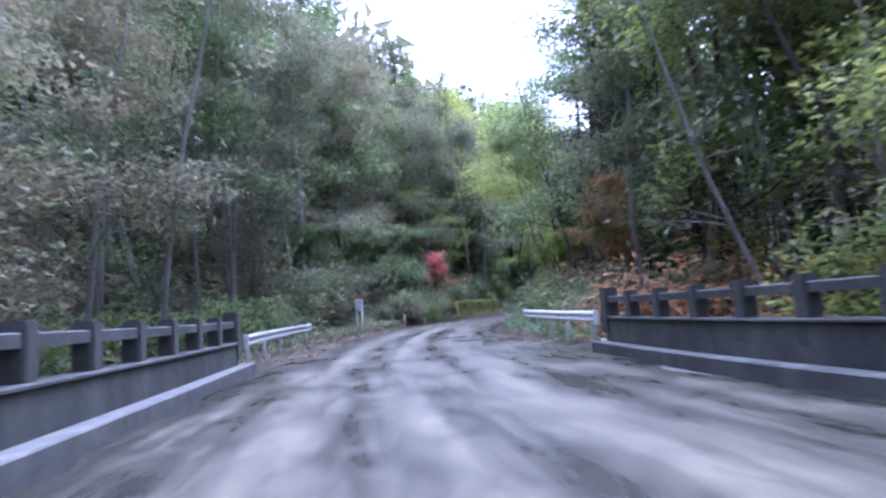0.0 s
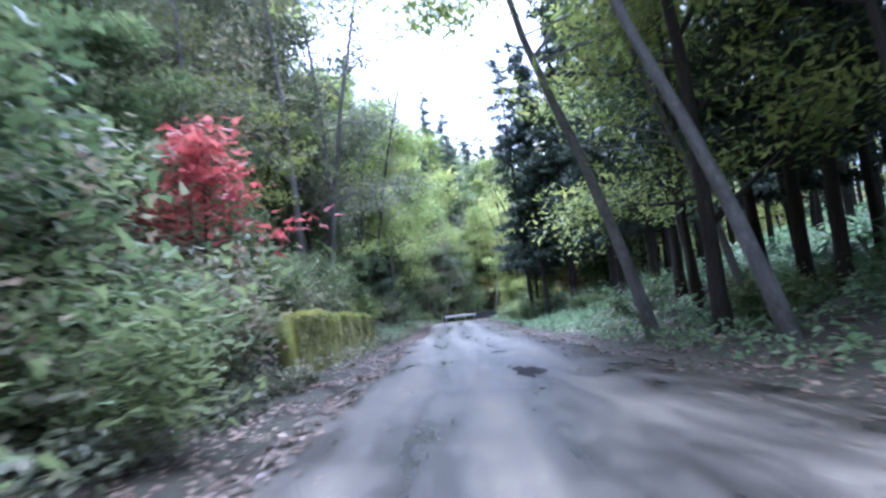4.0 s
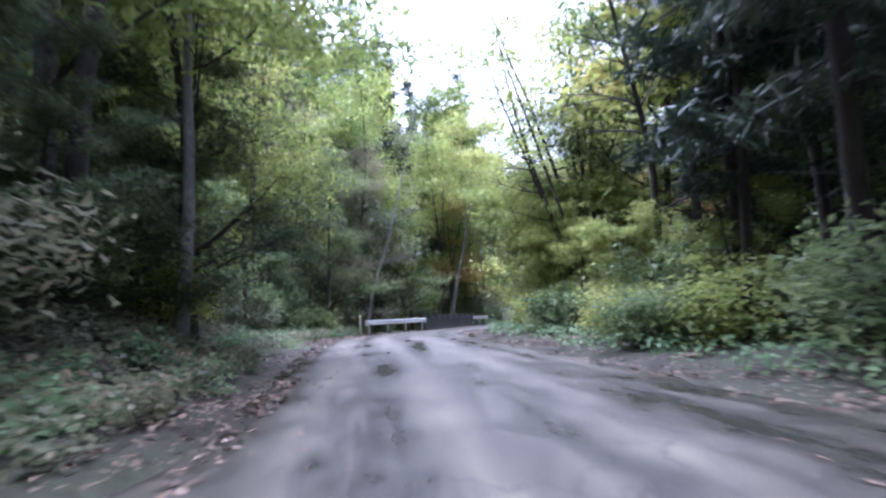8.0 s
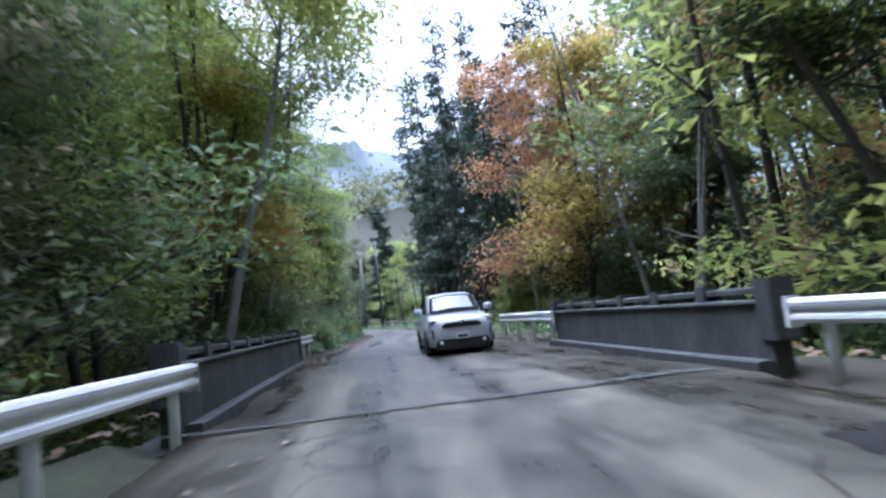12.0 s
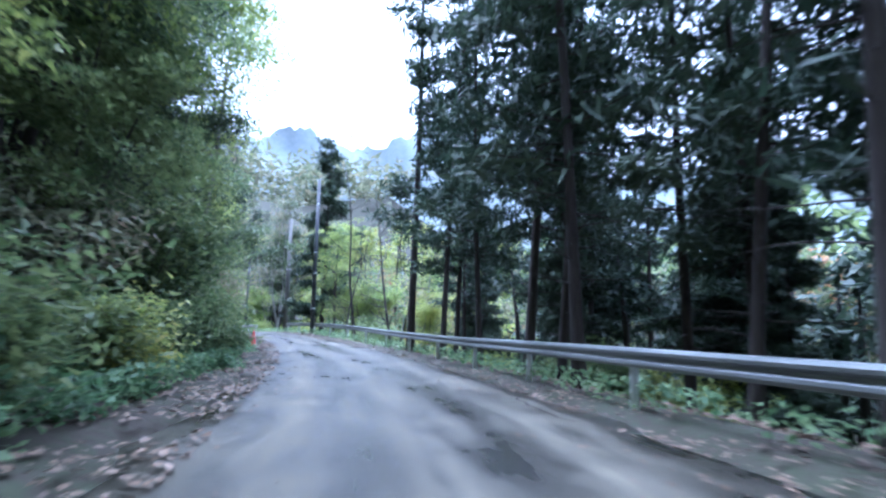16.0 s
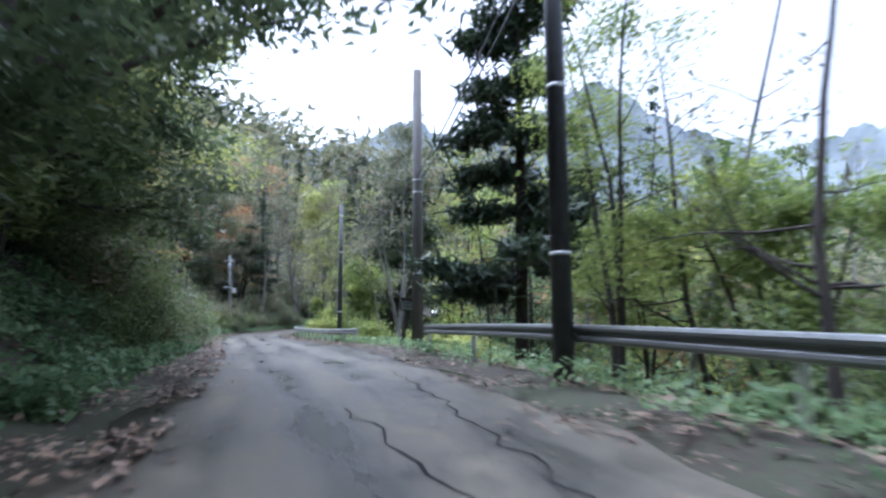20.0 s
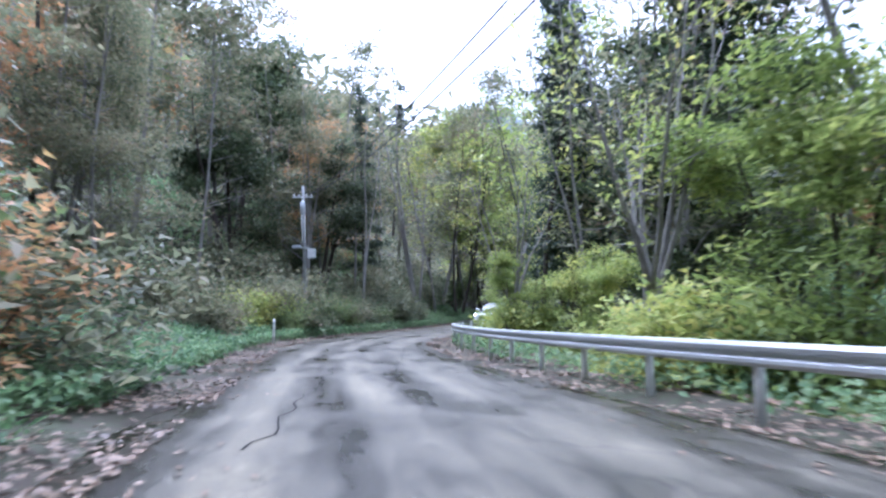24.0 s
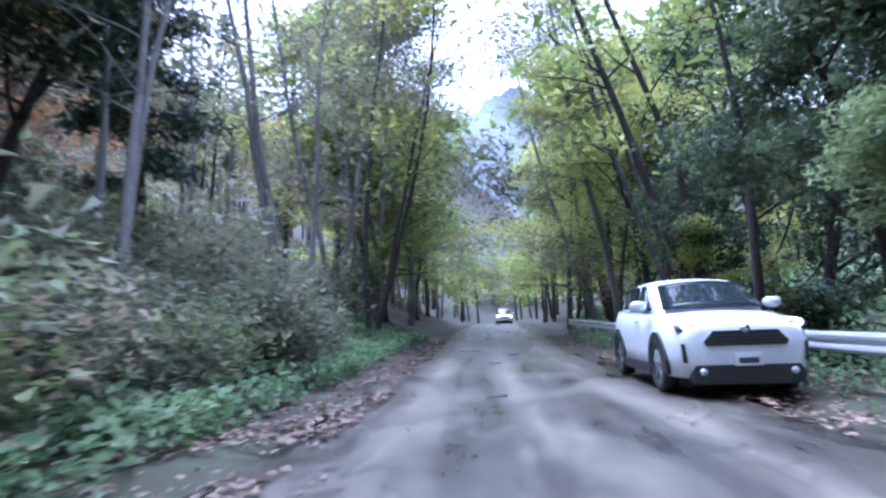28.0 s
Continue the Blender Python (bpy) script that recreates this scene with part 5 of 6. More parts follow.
def car(label, m, body_mat, length, width, height, hood, belt, clearance, wheel_r, lit, rugged):
    """A car with its nose to -y: body, cabin, glass, lamps, grille, bumper, mirrors and wheels."""
    ob = thing("car", label, "car", m, "oncoming cars")
    h, w, c = length / 2, width / 2, clearance
    body = [(-h, c + 0.12, hood - 0.2, w * 0.62, w * 0.70, w * 0.60), (-h + 0.05, c + 0.05, hood - 0.13, w * 0.76, w * 0.82, w * 0.70), (-h + 0.18, c + 0.02, hood - 0.075, w * 0.88, w * 0.93, w * 0.78), (-h + 0.45, c, hood - 0.03, w * 0.95, w * 0.985, w * 0.82),
            (-h + 0.85, c, hood + 0.02, w * 0.97, w, w * 0.84), (-h + 1.2, c, belt - 0.01, w * 0.97, w, w * 0.87), (0.0, c, belt + 0.02, w * 0.96, w * 0.985, w * 0.88), (h - 1.0, c, belt + 0.06, w * 0.97, w, w * 0.88),
            (h - 0.4, c + 0.02, belt + 0.08, w * 0.95, w * 0.98, w * 0.85), (h - 0.12, c + 0.06, belt + 0.04, w * 0.88, w * 0.92, w * 0.78), (h, c + 0.14, belt - 0.08, w * 0.74, w * 0.78, w * 0.66)]
    part("body", shell("body", body, body_mat), ob)
    y0, roof0, roof1 = -h + 1.05, -h + 1.85, h - 0.7
    hb = height - belt
    cab = [(y0, belt - 0.15, belt, w * 0.80, w * 0.80, w * 0.78), (y0 + 0.4, belt - 0.15, belt + hb * 0.55, w * 0.87, w * 0.83, w * 0.70), (roof0, belt - 0.15, height - 0.03, w * 0.88, w * 0.80, w * 0.66), (roof0 + 0.35, belt - 0.15, height, w * 0.88, w * 0.79, w * 0.66),
           ((roof0 + roof1) / 2, belt - 0.15, height, w * 0.88, w * 0.79, w * 0.66), (roof1, belt - 0.15, height - 0.05, w * 0.87, w * 0.77, w * 0.63), (h - 0.3, belt - 0.15, belt + hb * 0.5, w * 0.83, w * 0.75, w * 0.62), (h - 0.12, belt - 0.15, belt + 0.02, w * 0.78, w * 0.74, w * 0.62)]
    part("cabin", shell("cabin", cab, body_mat), ob)
    zb, zt = belt + 0.03, height - 0.07
    part("windscreen", sheet("windscreen", [(-w * 0.79, y0 - 0.02, zb), (w * 0.79, y0 - 0.02, zb), (w * 0.68, roof0 - 0.24, height - 0.115), (-w * 0.68, roof0 - 0.24, height - 0.115)], CAR_GLASS, 0.012, 8, 0.06), ob)
    for sgn in (-1, 1):
        for a, b in ((y0 + 0.5, 0.1), (0.2, h - 0.95)):
            lo, hi = w * 0.885, w * 0.775
            q = [(sgn * lo, a, zb + 0.02), (sgn * lo, b, zb + 0.04), (sgn * hi, b - 0.05, zt - 0.03), (sgn * hi, a + 0.3 if a < -0.3 else a, zt - 0.03)]
            part("side_window", sheet("side_window", q if sgn > 0 else [q[1], q[0], q[3], q[2]], CAR_GLASS, 0.012, 4, 0.03), ob)
        mir = part("mirror", loft("mirror", [(y0 + 0.22, 0.05, belt + 0.04, belt + 0.15), (y0 + 0.26, 0.12, belt + 0.02, belt + 0.18), (y0 + 0.34, 0.12, belt + 0.02, belt + 0.17), (y0 + 0.38, 0.08, belt + 0.05, belt + 0.14)], body_mat, 14, 3), ob, "", pose(sgn * (w + 0.09), 0, 0))
        part("mirror_arm", box("mirror_arm", (0.14, 0.05, 0.04), BLACK_TRIM, 0.008, (-sgn * 0.13, y0 + 0.32, belt + 0.03)), mir)
        lz = hood - 0.14
        hl = part("headlight", loft("headlight", [(-0.06, 0.06, -0.035, 0.015), (-0.02, 0.17, -0.06, 0.04), (0.16, 0.2, -0.04, 0.075), (0.42, 0.1, 0.02, 0.1)], LAMP_GLASS, 16, 3), ob, "clear headlight", pose(sgn * w * 0.74, -h + 0.13, lz, 0, 0, sgn * 20))
        part("bulb", tube("bulb", [(0.02 * sgn, -0.075, -0.005), (0.02 * sgn, -0.02, -0.005)], [0.04, 0.05], LAMP_LIT if lit else CHROME, 14), hl, "lit headlight" if lit else "")
        part("lamp_surround", box("lamp_surround", (0.3, 0.03, 0.02), BLACK_TRIM, 0.004, (0, -0.03, -0.08)), hl)
        part("fog_lamp", tube("fog_lamp", [(sgn * w * 0.62, -h - 0.035, c + 0.13), (sgn * w * 0.62, -h + 0.08, c + 0.13)], [0.045, 0.055], LAMP_GLASS, 14), ob)
        slit = [(sgn * w * 0.80, c + 0.24), (sgn * w * 0.85, c + 0.24), (sgn * w * 0.87, c + 0.48), (sgn * w * 0.83, c + 0.48)]
        part("air_slit", prism("air_slit", slit, -h + 0.04, -h + 0.2, BLACK_TRIM), ob)
        for y in (-h + 0.84, h - 0.78):
            wheel_of(ob, sgn * (w - 0.1), y, wheel_r, 0.21)
            arch = 0.075 if rugged else 0.025
            v, f = [], []
            for k in range(19):
                t = math.pi * (-0.06 + 1.12 * k / 18)
                for r0 in (wheel_r - 0.01, wheel_r + 0.03 + arch):
                    v += [(sgn * (w - 0.2), y + math.cos(t) * r0, wheel_r + math.sin(t) * r0), (sgn * (w + 0.014), y + math.cos(t) * r0, wheel_r + math.sin(t) * r0)]
            for k in range(18):
                a = 4 * k
                f += [(a, a + 4, a + 5, a + 1), (a + 1, a + 5, a + 7, a + 3), (a + 3, a + 7, a + 6, a + 2)]
            part("wheel_arch", mesh_of("wheel_arch", v, f, BLACK_TRIM), ob, "black wheel arch")
        part("sill", box("sill", (0.06, length * 0.42, 0.17 if rugged else 0.09), BLACK_TRIM, 0.015, (sgn * (w - 0.022), 0.02, c - 0.01)), ob)
        part("door_handle", box("door_handle", (0.03, 0.2, 0.035), body_mat, 0.01, (sgn * (w - 0.005), -0.1, belt - 0.16)), ob)
        part("wiper", box("wiper", (0.5, 0.015, 0.015), BLACK_TRIM, 0, (sgn * 0.24 - 0.05, y0 - 0.05, zb + 0.01)), ob)
    g0, g1 = hood - 0.41, hood - 0.22
    if not rugged:
        g0, g1 = hood - 0.32, hood - 0.2
    gr = part("grille", prism("grille", [(-w * 0.54, g0), (w * 0.54, g0), (w * 0.58, g0 + 0.05), (w * 0.44, g1), (-w * 0.44, g1), (-w * 0.58, g0 + 0.05)], -h - 0.03, -h + 0.1, BLACK_TRIM), ob, "black front grille")
    for k in range(3):
        part("slat", box("slat", (w * 0.9, 0.012, 0.012), STEEL_DARK, 0, (0, -h - 0.034, g0 + 0.03 + (g1 - g0 - 0.05) * k / 3)), gr)
    part("badge", tube("badge", [(0, -h - 0.045, g1 + 0.015), (0, -h + 0.02, g1 + 0.015)], [0.055, 0.055], CHROME, 16), ob)
    part("lower_bumper", prism("lower_bumper", [(-w * 0.74, c - 0.02), (w * 0.74, c - 0.02), (w * 0.78, c + 0.1), (w * 0.7, c + 0.21), (-w * 0.7, c + 0.21), (-w * 0.78, c + 0.1)], -h - 0.02, -h + 0.3, BLACK_TRIM), ob, "black lower bumper")
    pl = part("number_plate", box("number_plate", (0.33, 0.012, 0.165), WHITE_PLASTIC, 0.004, (0, -h - 0.045, c + 0.2)), ob)
    part("writing_bar", box("writing_bar", (0.24, 0.004, 0.07), NAVY, 0, (0, -h - 0.055, c + 0.23)), pl)
    part("underbody", box("underbody", (width * 0.8, length * 0.86, 0.14), BLACK_TRIM, 0.02, (0, 0, c - 0.08)), ob)
    return ob


def on_road(s, lat, turn=0.0):
    p, q = road_at(s - 1.3, lat), road_at(s + 1.3, lat)
    slope = math.degrees(math.atan2(q[2] - p[2], 2.6))
    c = road_at(s, lat)
    return pose(c[0], c[1], c[2] + 0.02, 0, 0, heading(s) + turn) @ pose(0, 0, 0, slope, 0, 0)


car("white compact crossover car with its headlights on", on_road(242.3, 3.5, -3), CAR_WHITE, 4.18, 1.765, 1.62, 1.06, 1.1, 0.2, 0.36, True, True)
car("small white car farther up the wet road", on_road(296.0, 1.9), CAR_WHITE, 3.9, 1.7, 1.6, 0.98, 1.02, 0.18, 0.31, True, False)
car("pale silver estate car on the wet road", on_road(116.0, 2.25), CAR_SILVER, 4.4, 1.695, 1.55, 0.96, 1.0, 0.16, 0.31, False, False)


def plant_line(rows, group=""):
    for kind, s, lat, size in rows:
        plant(kind, s, lat, size, group=group)


# ---- woods, stretch by stretch: trees that stand out ----
plant_line([("bare", 24, -7.2, 0.9), ("bare", 23.5, -8.4, 1.0), ("olive", 26, -7.5, 1.0), ("green", 20, -8.5, 0.9), ("olive", 16, -8, 0.9), ("bare", 29, -6.8, 0.9), ("olive", 31, -7.5, 1.0), ("olive", 12, -8.5, 0.9), ("bare", 18, -7, 0.9),
            ("olive", 34, -8.5, 1.0), ("bare", 36, -7.5, 0.9), ("lowgreen", 40, -6.6, 0.8), ("red", 46, -5.2, 1.0), ("lowgreen", 48, -6.5, 0.75), ("olive", 52, -7.5, 1.0), ("lime", 56, -8, 0.9), ("olive", 27, -9, 1.1), ("olive", 40, -9.5, 1.1), ("orange", 58, -15, 0.9),
            ("lowgreen", 35.5, -6.8, 0.7), ("lowgreen", 44, -6.8, 0.7), ("olive", 43, -8, 1.0), ("lowgreen", 31, -7.2, 0.6), ("bare", 9, -8, 0.9), ("olive", 5, -9, 0.9)])
plant_line([("olive", 15, 12, 0.9), ("lime", 11, 13, 0.95), ("orange", 8, 12.5, 0.8), ("olive", 22, 9.5, 0.9), ("green", 27, 9, 1.0), ("green", 31, 8.5, 1.0), ("lowgreen", 36.5, 8.4, 0.55), ("lime", 46, 6.0, 1.1), ("bare", 48, 7.6, 0.8), ("lime", 51, 8, 0.8),
            ("lowlime", 33, 7.5, 0.7), ("darkbare", 42, 7.2, 0.9), ("lime", 5, 12.5, 0.9), ("lime", 18, 10.5, 1.1), ("bare", 17, 9.5, 0.8), ("bare", 13, 10, 0.7), ("bare", 10, 10.5, 0.7), ("orange", 24, 8.5, 0.55)])
plant_line([("olive", 61, -6.2, 1.3), ("olive", 64.5, -5.6, 1.35), ("bare", 62.6, -5.4, 1.25), ("olive", 68, -7.4, 1.35), ("darkbare", 63.4, -6, 0.9), ("green", 66, -7, 0.8), ("lime", 81, -5.4, 1.25), ("lime", 84.4, -4.2, 1.2), ("lime", 86, -6.2, 1.0), ("lowgreen", 76, -6.2, 0.5), ("evergreen", 83.6, -4.9, 0.6), ("evergreen", 86.2, -5.2, 0.55), ("evergreen", 75.5, -5.4, 0.45), ("evergreen", 78.6, -5.2, 0.4), ("lowgreen", 66, -6.2, 0.5), ("lowgreen", 71, -6.2, 0.5),
            ("lime", 93, -7.4, 0.9), ("leafless", 91.8, -4.8, 0.85), ("leafless", 92.6, -5.2, 0.9), ("leafless", 93.8, -5.0, 0.8), ("green", 99, -4.4, 0.75), ("bare", 102.9, -4.2, 0.85), ("lowgreen", 97, -6, 0.8), ("darkbare", 98.3, -6.2, 0.9), ("darkbare", 100.3, -6.2, 0.9), ("olive", 105.5, -7.0, 0.9), ("lime", 114, -5.8, 0.95), ("yellow", 122.5, -6.2, 1.0), ("green", 109, -6.5, 0.9), ("olive", 103, -8.5, 0.9), ("lowgreen", 88.5, -5.6, 0.7), ("lime", 109, -9, 1.1), ("olive", 108.5, -6.6, 0.9), ("lime", 121, -6.4, 0.9)])
plant_line([("cedar", 76, 6.6, 0.9), ("cedar", 73, 7.2, 0.95), ("cedar", 79.5, 7.6, 0.8), ("lowlime", 88, 7.6, 0.5), ("lowlime", 80, 8, 0.4), ("lowlime", 92, 7.6, 0.6), ("lowlime", 94, 7.0, 0.75), ("lowlime", 99.5, 7.6, 0.8), ("lowlime", 96, 7.6, 1.0), ("lime", 98, 9.8, 0.9), ("green", 99, 9, 0.9), ("lime", 103, 8.6, 0.9), ("yellow", 122, 8.2, 1.0), ("orange", 126, 7.6, 1.1), ("lowlime", 84, 7.8, 0.45),
            ("bare", 115.4, 8.6, 0.9), ("bare", 118, 9.4, 0.9), ("green", 112, 10, 1.0), ("lime", 108, 10, 0.9), ("evergreen", 129.5, 9.2, 0.8), ("orange", 105, 10.5, 0.9), ("evergreen", 119, 10.5, 0.9), ("evergreen", 110, 12, 1.0), ("lowgreen", 103, 8.4, 0.6), ("darkbare", 110, 7.6, 1.0)])
plant_line([("thincedar", 130.5, 7.2, 1.0), ("leafless", 133.0, 6.0, 1.15), ("lowlime", 131.2, 7.8, 0.5), ("lowlime", 129, 7.4, 0.45), ("limeshrub", 133.8, 6.6, 1.1), ("thincedar", 138.3, 5.3, 1.0), ("thincedar", 145, 5.2, 1.1), ("thincedar", 147.2, 5.8, 0.8), ("thincedar", 148.6, 5.5, 1.0), ("thincedar", 152, 5.3, 0.9), ("thincedar", 155.7, 5.1, 0.95), ("thincedar", 159.2, 4.75, 1.1),
            ("thincedar", 157.2, 6.2, 0.9), ("thincedar", 142, 6.8, 0.9), ("thincedar", 150, 7.5, 1.0), ("thincedar", 160, 7.8, 0.8), ("thincedar", 136, 8, 0.9), ("thincedar", 140.5, 8.5, 1.0), ("thincedar", 144, 8.8, 0.9), ("bushcedar", 147, 10.5, 0.7), ("bushcedar", 138, 13, 0.75), ("thincedar", 131.5, 8.8, 1.0), ("thincedar", 128, 10, 1.0), ("bushcedar", 154, 10, 0.75), ("bushcedar", 161.5, 9.5, 0.7), ("bushcedar", 157, 13, 0.7), ("bushcedar", 166, 12.5, 0.6)] + [("bushcedar", 134 + 3.2 * i, 9.2 + 1.8 * (i * 7 % 3), 0.38 + 0.06 * (i % 3)) for i in range(10)], "cedar plantation")
plant_line([("leafless", 170.4, 5.1, 0.85), ("leafless", 168.1, 6.9, 0.9), ("bare", 180.5, 9, 0.7), ("leafless", 174.4, 5.7, 0.75), ("darkbare", 172.4, 8.6, 0.7), ("leafless", 178.5, 8.0, 0.7), ("bare", 169.7, 9.2, 0.6), ("lime", 179.5, 6.4, 0.55), ("lowlime", 177.7, 9, 0.8),
            ("bushcedar", 186.0, 7.9, 1.1), ("darkbare", 190.6, 9, 0.7), ("bare", 202, 8, 0.7), ("bare", 202.5, 9.2, 0.7), ("lowlime", 212.5, 8.4, 1.0), ("lowlime", 218.8, 7.4, 0.5), ("bare", 211, 9.5, 0.9), ("forked", 215.3, 6.9, 0.9), ("bare", 224.2, 10.2, 0.9), ("forked", 228, 7.0, 0.9),
            ("bare", 221, 10, 0.8), ("lowlime", 225.5, 7.0, 0.5), ("lowlime", 233, 6.4, 0.45), ("evergreen", 222, 13, 0.9), ("lowlime", 170, 10, 0.8), ("lowlime", 184, 11, 0.9)])
plant_line([("evergreen", 168, -6.4, 0.8), ("evergreen", 172, -5.8, 0.95), ("evergreen", 175, -5.2, 1.0), ("evergreen", 178.6, -4.8, 1.1), ("evergreen", 182.5, -5.2, 1.1), ("green", 187, -5.6, 0.85), ("green", 191.5, -5.8, 0.8), ("yellow", 198.5, -5.4, 0.85), ("lowgreen", 184, -5.4, 0.8), ("lime", 190.5, -6.4, 0.8), ("lowgreen", 189, -5.4, 0.8), ("lime", 196, -6.5, 0.8), ("lime", 203, -7, 0.8), ("lowgreen", 146, -5.4, 0.85), ("lowgreen", 152, -5.4, 0.8), ("lime", 158, -6.4, 0.8),
            ("evergreen", 163, -6.4, 0.8), ("lime", 126, -6, 0.8), ("lowlime", 131, -5.2, 0.75), ("lime", 137.5, -6.2, 0.85), ("lowgreen", 134, -5.0, 0.6), ("bare", 128, -6.6, 0.9), ("lowlime", 139, -5.4, 0.85), ("evergreen", 136, -7.5, 0.9), ("green", 149, -7.6, 1.0), ("lime", 142, -7, 0.9), ("evergreen", 156, -7.4, 0.9), ("lowgreen", 160, -5.2, 0.7), ("lowlime", 194, -5.2, 0.6), ("oliveshrub", 200, -4.6, 1.3), ("oliveshrub", 203, -4.4, 1.1), ("oliveshrub", 205.5, -4.2, 1.2)])
plant_line([("bare", 241, -5.5, 0.85), ("bare", 243.5, -7.5, 0.9), ("cedar", 246, -8, 0.7), ("olive", 239, -9, 0.9), ("bare", 249, -5, 0.9), ("bare", 253, -5.2, 1.0), ("darkbare", 256, -4.6, 1.1), ("darkbare", 258, -4.9, 1.1), ("bare", 262, -5.5, 1.0), ("bare", 238, -8, 0.85),
            ("orange", 224, -13, 1.0), ("olive", 229, -14, 1.1), ("bare", 220, -11, 0.8), ("olive", 216, -10, 0.9), ("bare", 233, -11, 0.9), ("olive", 226, -9, 0.9), ("evergreen", 243, -10, 0.9), ("evergreen", 236, -12, 1.0), ("orange", 246, -12, 1.0), ("olive", 208, -8.5, 0.9)])
plant_line([("darkbare", 245, 6.0, 1.0), ("darkbare", 248, 6.4, 1.1), ("evergreen", 243, 8.4, 1.0), ("cedar", 240, 8.5, 0.9), ("cedar", 237, 9, 0.85), ("darkbare", 251, 7, 1.1), ("lime", 256, 7, 0.9), ("cedar", 234, 9.5, 0.8), ("bare", 252, -6.2, 1.3), ("olive", 258, -6.8, 1.3), ("lime", 266, -5.6, 1.2), ("olive", 263, 6.2, 1.3), ("bare", 257, 5.8, 1.25), ("lime", 271, 5.6, 1.25), ("olive", 274, -5.4, 1.3), ("darkbare", 232, 8, 1.0), ("evergreen", 249, 9, 1.0), ("lime", 262, 6.8, 0.9), ("evergreen", 256, 9.5, 1.0), ("lowgreen", 240, 6.6, 0.6), ("lowlime", 247, 6.4, 0.5)])
plant("overhang", 83, -4.1, 1.15, tilt=6)
plant("overhang", 196.5, -5.4, 0.9, tilt=9)
plant("overhang", 118.5, -4.6, 1.1, tilt=11)
plant("overhang", 125, -4.8, 1.05, tilt=10)
plant("overhang", 158.5, -4.8, 0.9, tilt=8)
plant("bare", 162, -4.8, 0.9, tilt=9)
plant("overhang", 43, 5.6, 1.15, tilt=-12)
plant("overhang", 48.5, 5.4, 1.2, tilt=-13)
plant("darkbare", 91.9, 8.9, 1.0, tilt=4)
plant("leafless", 84.2, 8.5, 1.05, tilt=-9)
plant("darkbare", 92.8, 8.6, 0.85, tilt=-11)
plant_line([(k, 66 + 6.4 * i, -8.6 - 0.9 * (i % 3), 0.95) for i, k in enumerate(["green", "lime", "olive", "green", "lime", "green", "olive", "lime", "green", "lime", "evergreen", "green", "lime", "evergreen", "green", "evergreen", "lime", "green", "green", "lime", "olive"])])
# ---- stands of trees behind them ----
BIG = (1.0, 1.4)
scatter(-12, 34, -12, -24, 22, [("stand_olive", 4), ("stand_green", 2), ("bare", 2), ("stand_orange", 1)], BIG)
scatter(34, 66, -11, -21, 16, [("stand_green", 3), ("stand_olive", 3), ("stand_lime", 1)], BIG)
scatter(64, 118, -11.5, -21, 26, [("stand_green", 2), ("stand_lime", 3), ("stand_olive", 1)], BIG)
scatter(118, 206, -11.5, -20, 32, [("stand_green", 4), ("stand_dark", 3), ("stand_lime", 2)], BIG)
scatter(112, 165, -12, -26, 9, [("cedar", 1)], (1.0, 1.25), 3)
scatter(206, 262, -13, -25, 24, [("stand_olive", 5), ("bare", 4), ("stand_orange", 1), ("stand_lime", 2), ("stand_dark", 2)], BIG)
scatter(262, 310, -5.5, -14, 20, [("bare", 2), ("stand_lime", 4), ("stand_olive", 1)], BIG)
scatter(-10, 28, 14, 24, 12, [("stand_green", 2), ("stand_lime", 2), ("stand_olive", 1)], BIG)
scatter(36, 82, 8.5, 16, 30, [("cedar", 1)], gap=2.2, group="cedar plantation")
scatter(82, 132, 12, 21, 20, [("stand_lime", 3), ("stand_green", 2), ("stand_dark", 2), ("stand_orange", 1)], BIG)
scatter(130, 163, 8, 14, 7, [("thincedar", 1)], gap=2.4, group="cedar plantation")
scatter(262, 310, 6.5, 16, 20, [("stand_dark", 1), ("darkbare", 2), ("stand_lime", 3)], BIG)
scatter(222, 250, 11, 18, 10, [("stand_dark", 1), ("bare", 2), ("stand_olive", 2)], BIG)
# ---- shrubs on the banks ----
scatter(121, 205, -2.7, -4.2, 60, [("fern", 1)], (0.5, 0.9), 0.5, "undergrowth clumps")
scatter(64, 98, -2.9, -4.4, 34, [("fern", 1)], (0.5, 0.8), 0.5, "undergrowth clumps")
scatter(33.5, 46, -3.5, -5.6, 16, [("shrub", 2), ("oliveshrub", 2)], (0.6, 1.0), 0.8, "shrubs on the bank")
scatter(184, 206, -3.0, -4.6, 26, [("shrub", 3), ("oliveshrub", 2), ("fern", 1)], (0.7, 1.15), 0.7, "shrubs on the bank")
scatter(126, 160, -3.2, -4.6, 22, [("shrub", 3), ("limeshrub", 1), ("fern", 1)], (0.6, 1.0), 0.8, "shrubs on the bank")
scatter(228, 248, -4.0, -7, 20, [("shrub", 2), ("oliveshrub", 2), ("limeshrub", 1)], (0.7, 1.1), 0.8, "shrubs on the bank")
scatter(26, 44, -5.4, -8, 22, [("shrub", 3), ("oliveshrub", 3)], (0.9, 1.5), 0.8, "shrubs on the bank")
scatter(45, 62, -5.0, -8, 24, [("shrub", 3), ("oliveshrub", 2), ("limeshrub", 1)], (0.8, 1.3), 0.8, "shrubs on the bank")
scatter(62.5, 98, -4.7, -8, 38, [("shrub", 3), ("limeshrub", 2), ("oliveshrub", 1)], (0.7, 1.3), 0.8, "shrubs on the bank")
scatter(96, 122, -5.0, -9, 22, [("shrub", 2), ("oliveshrub", 2), ("limeshrub", 1)], (0.8, 1.3), 0.9, "shrubs on the bank")
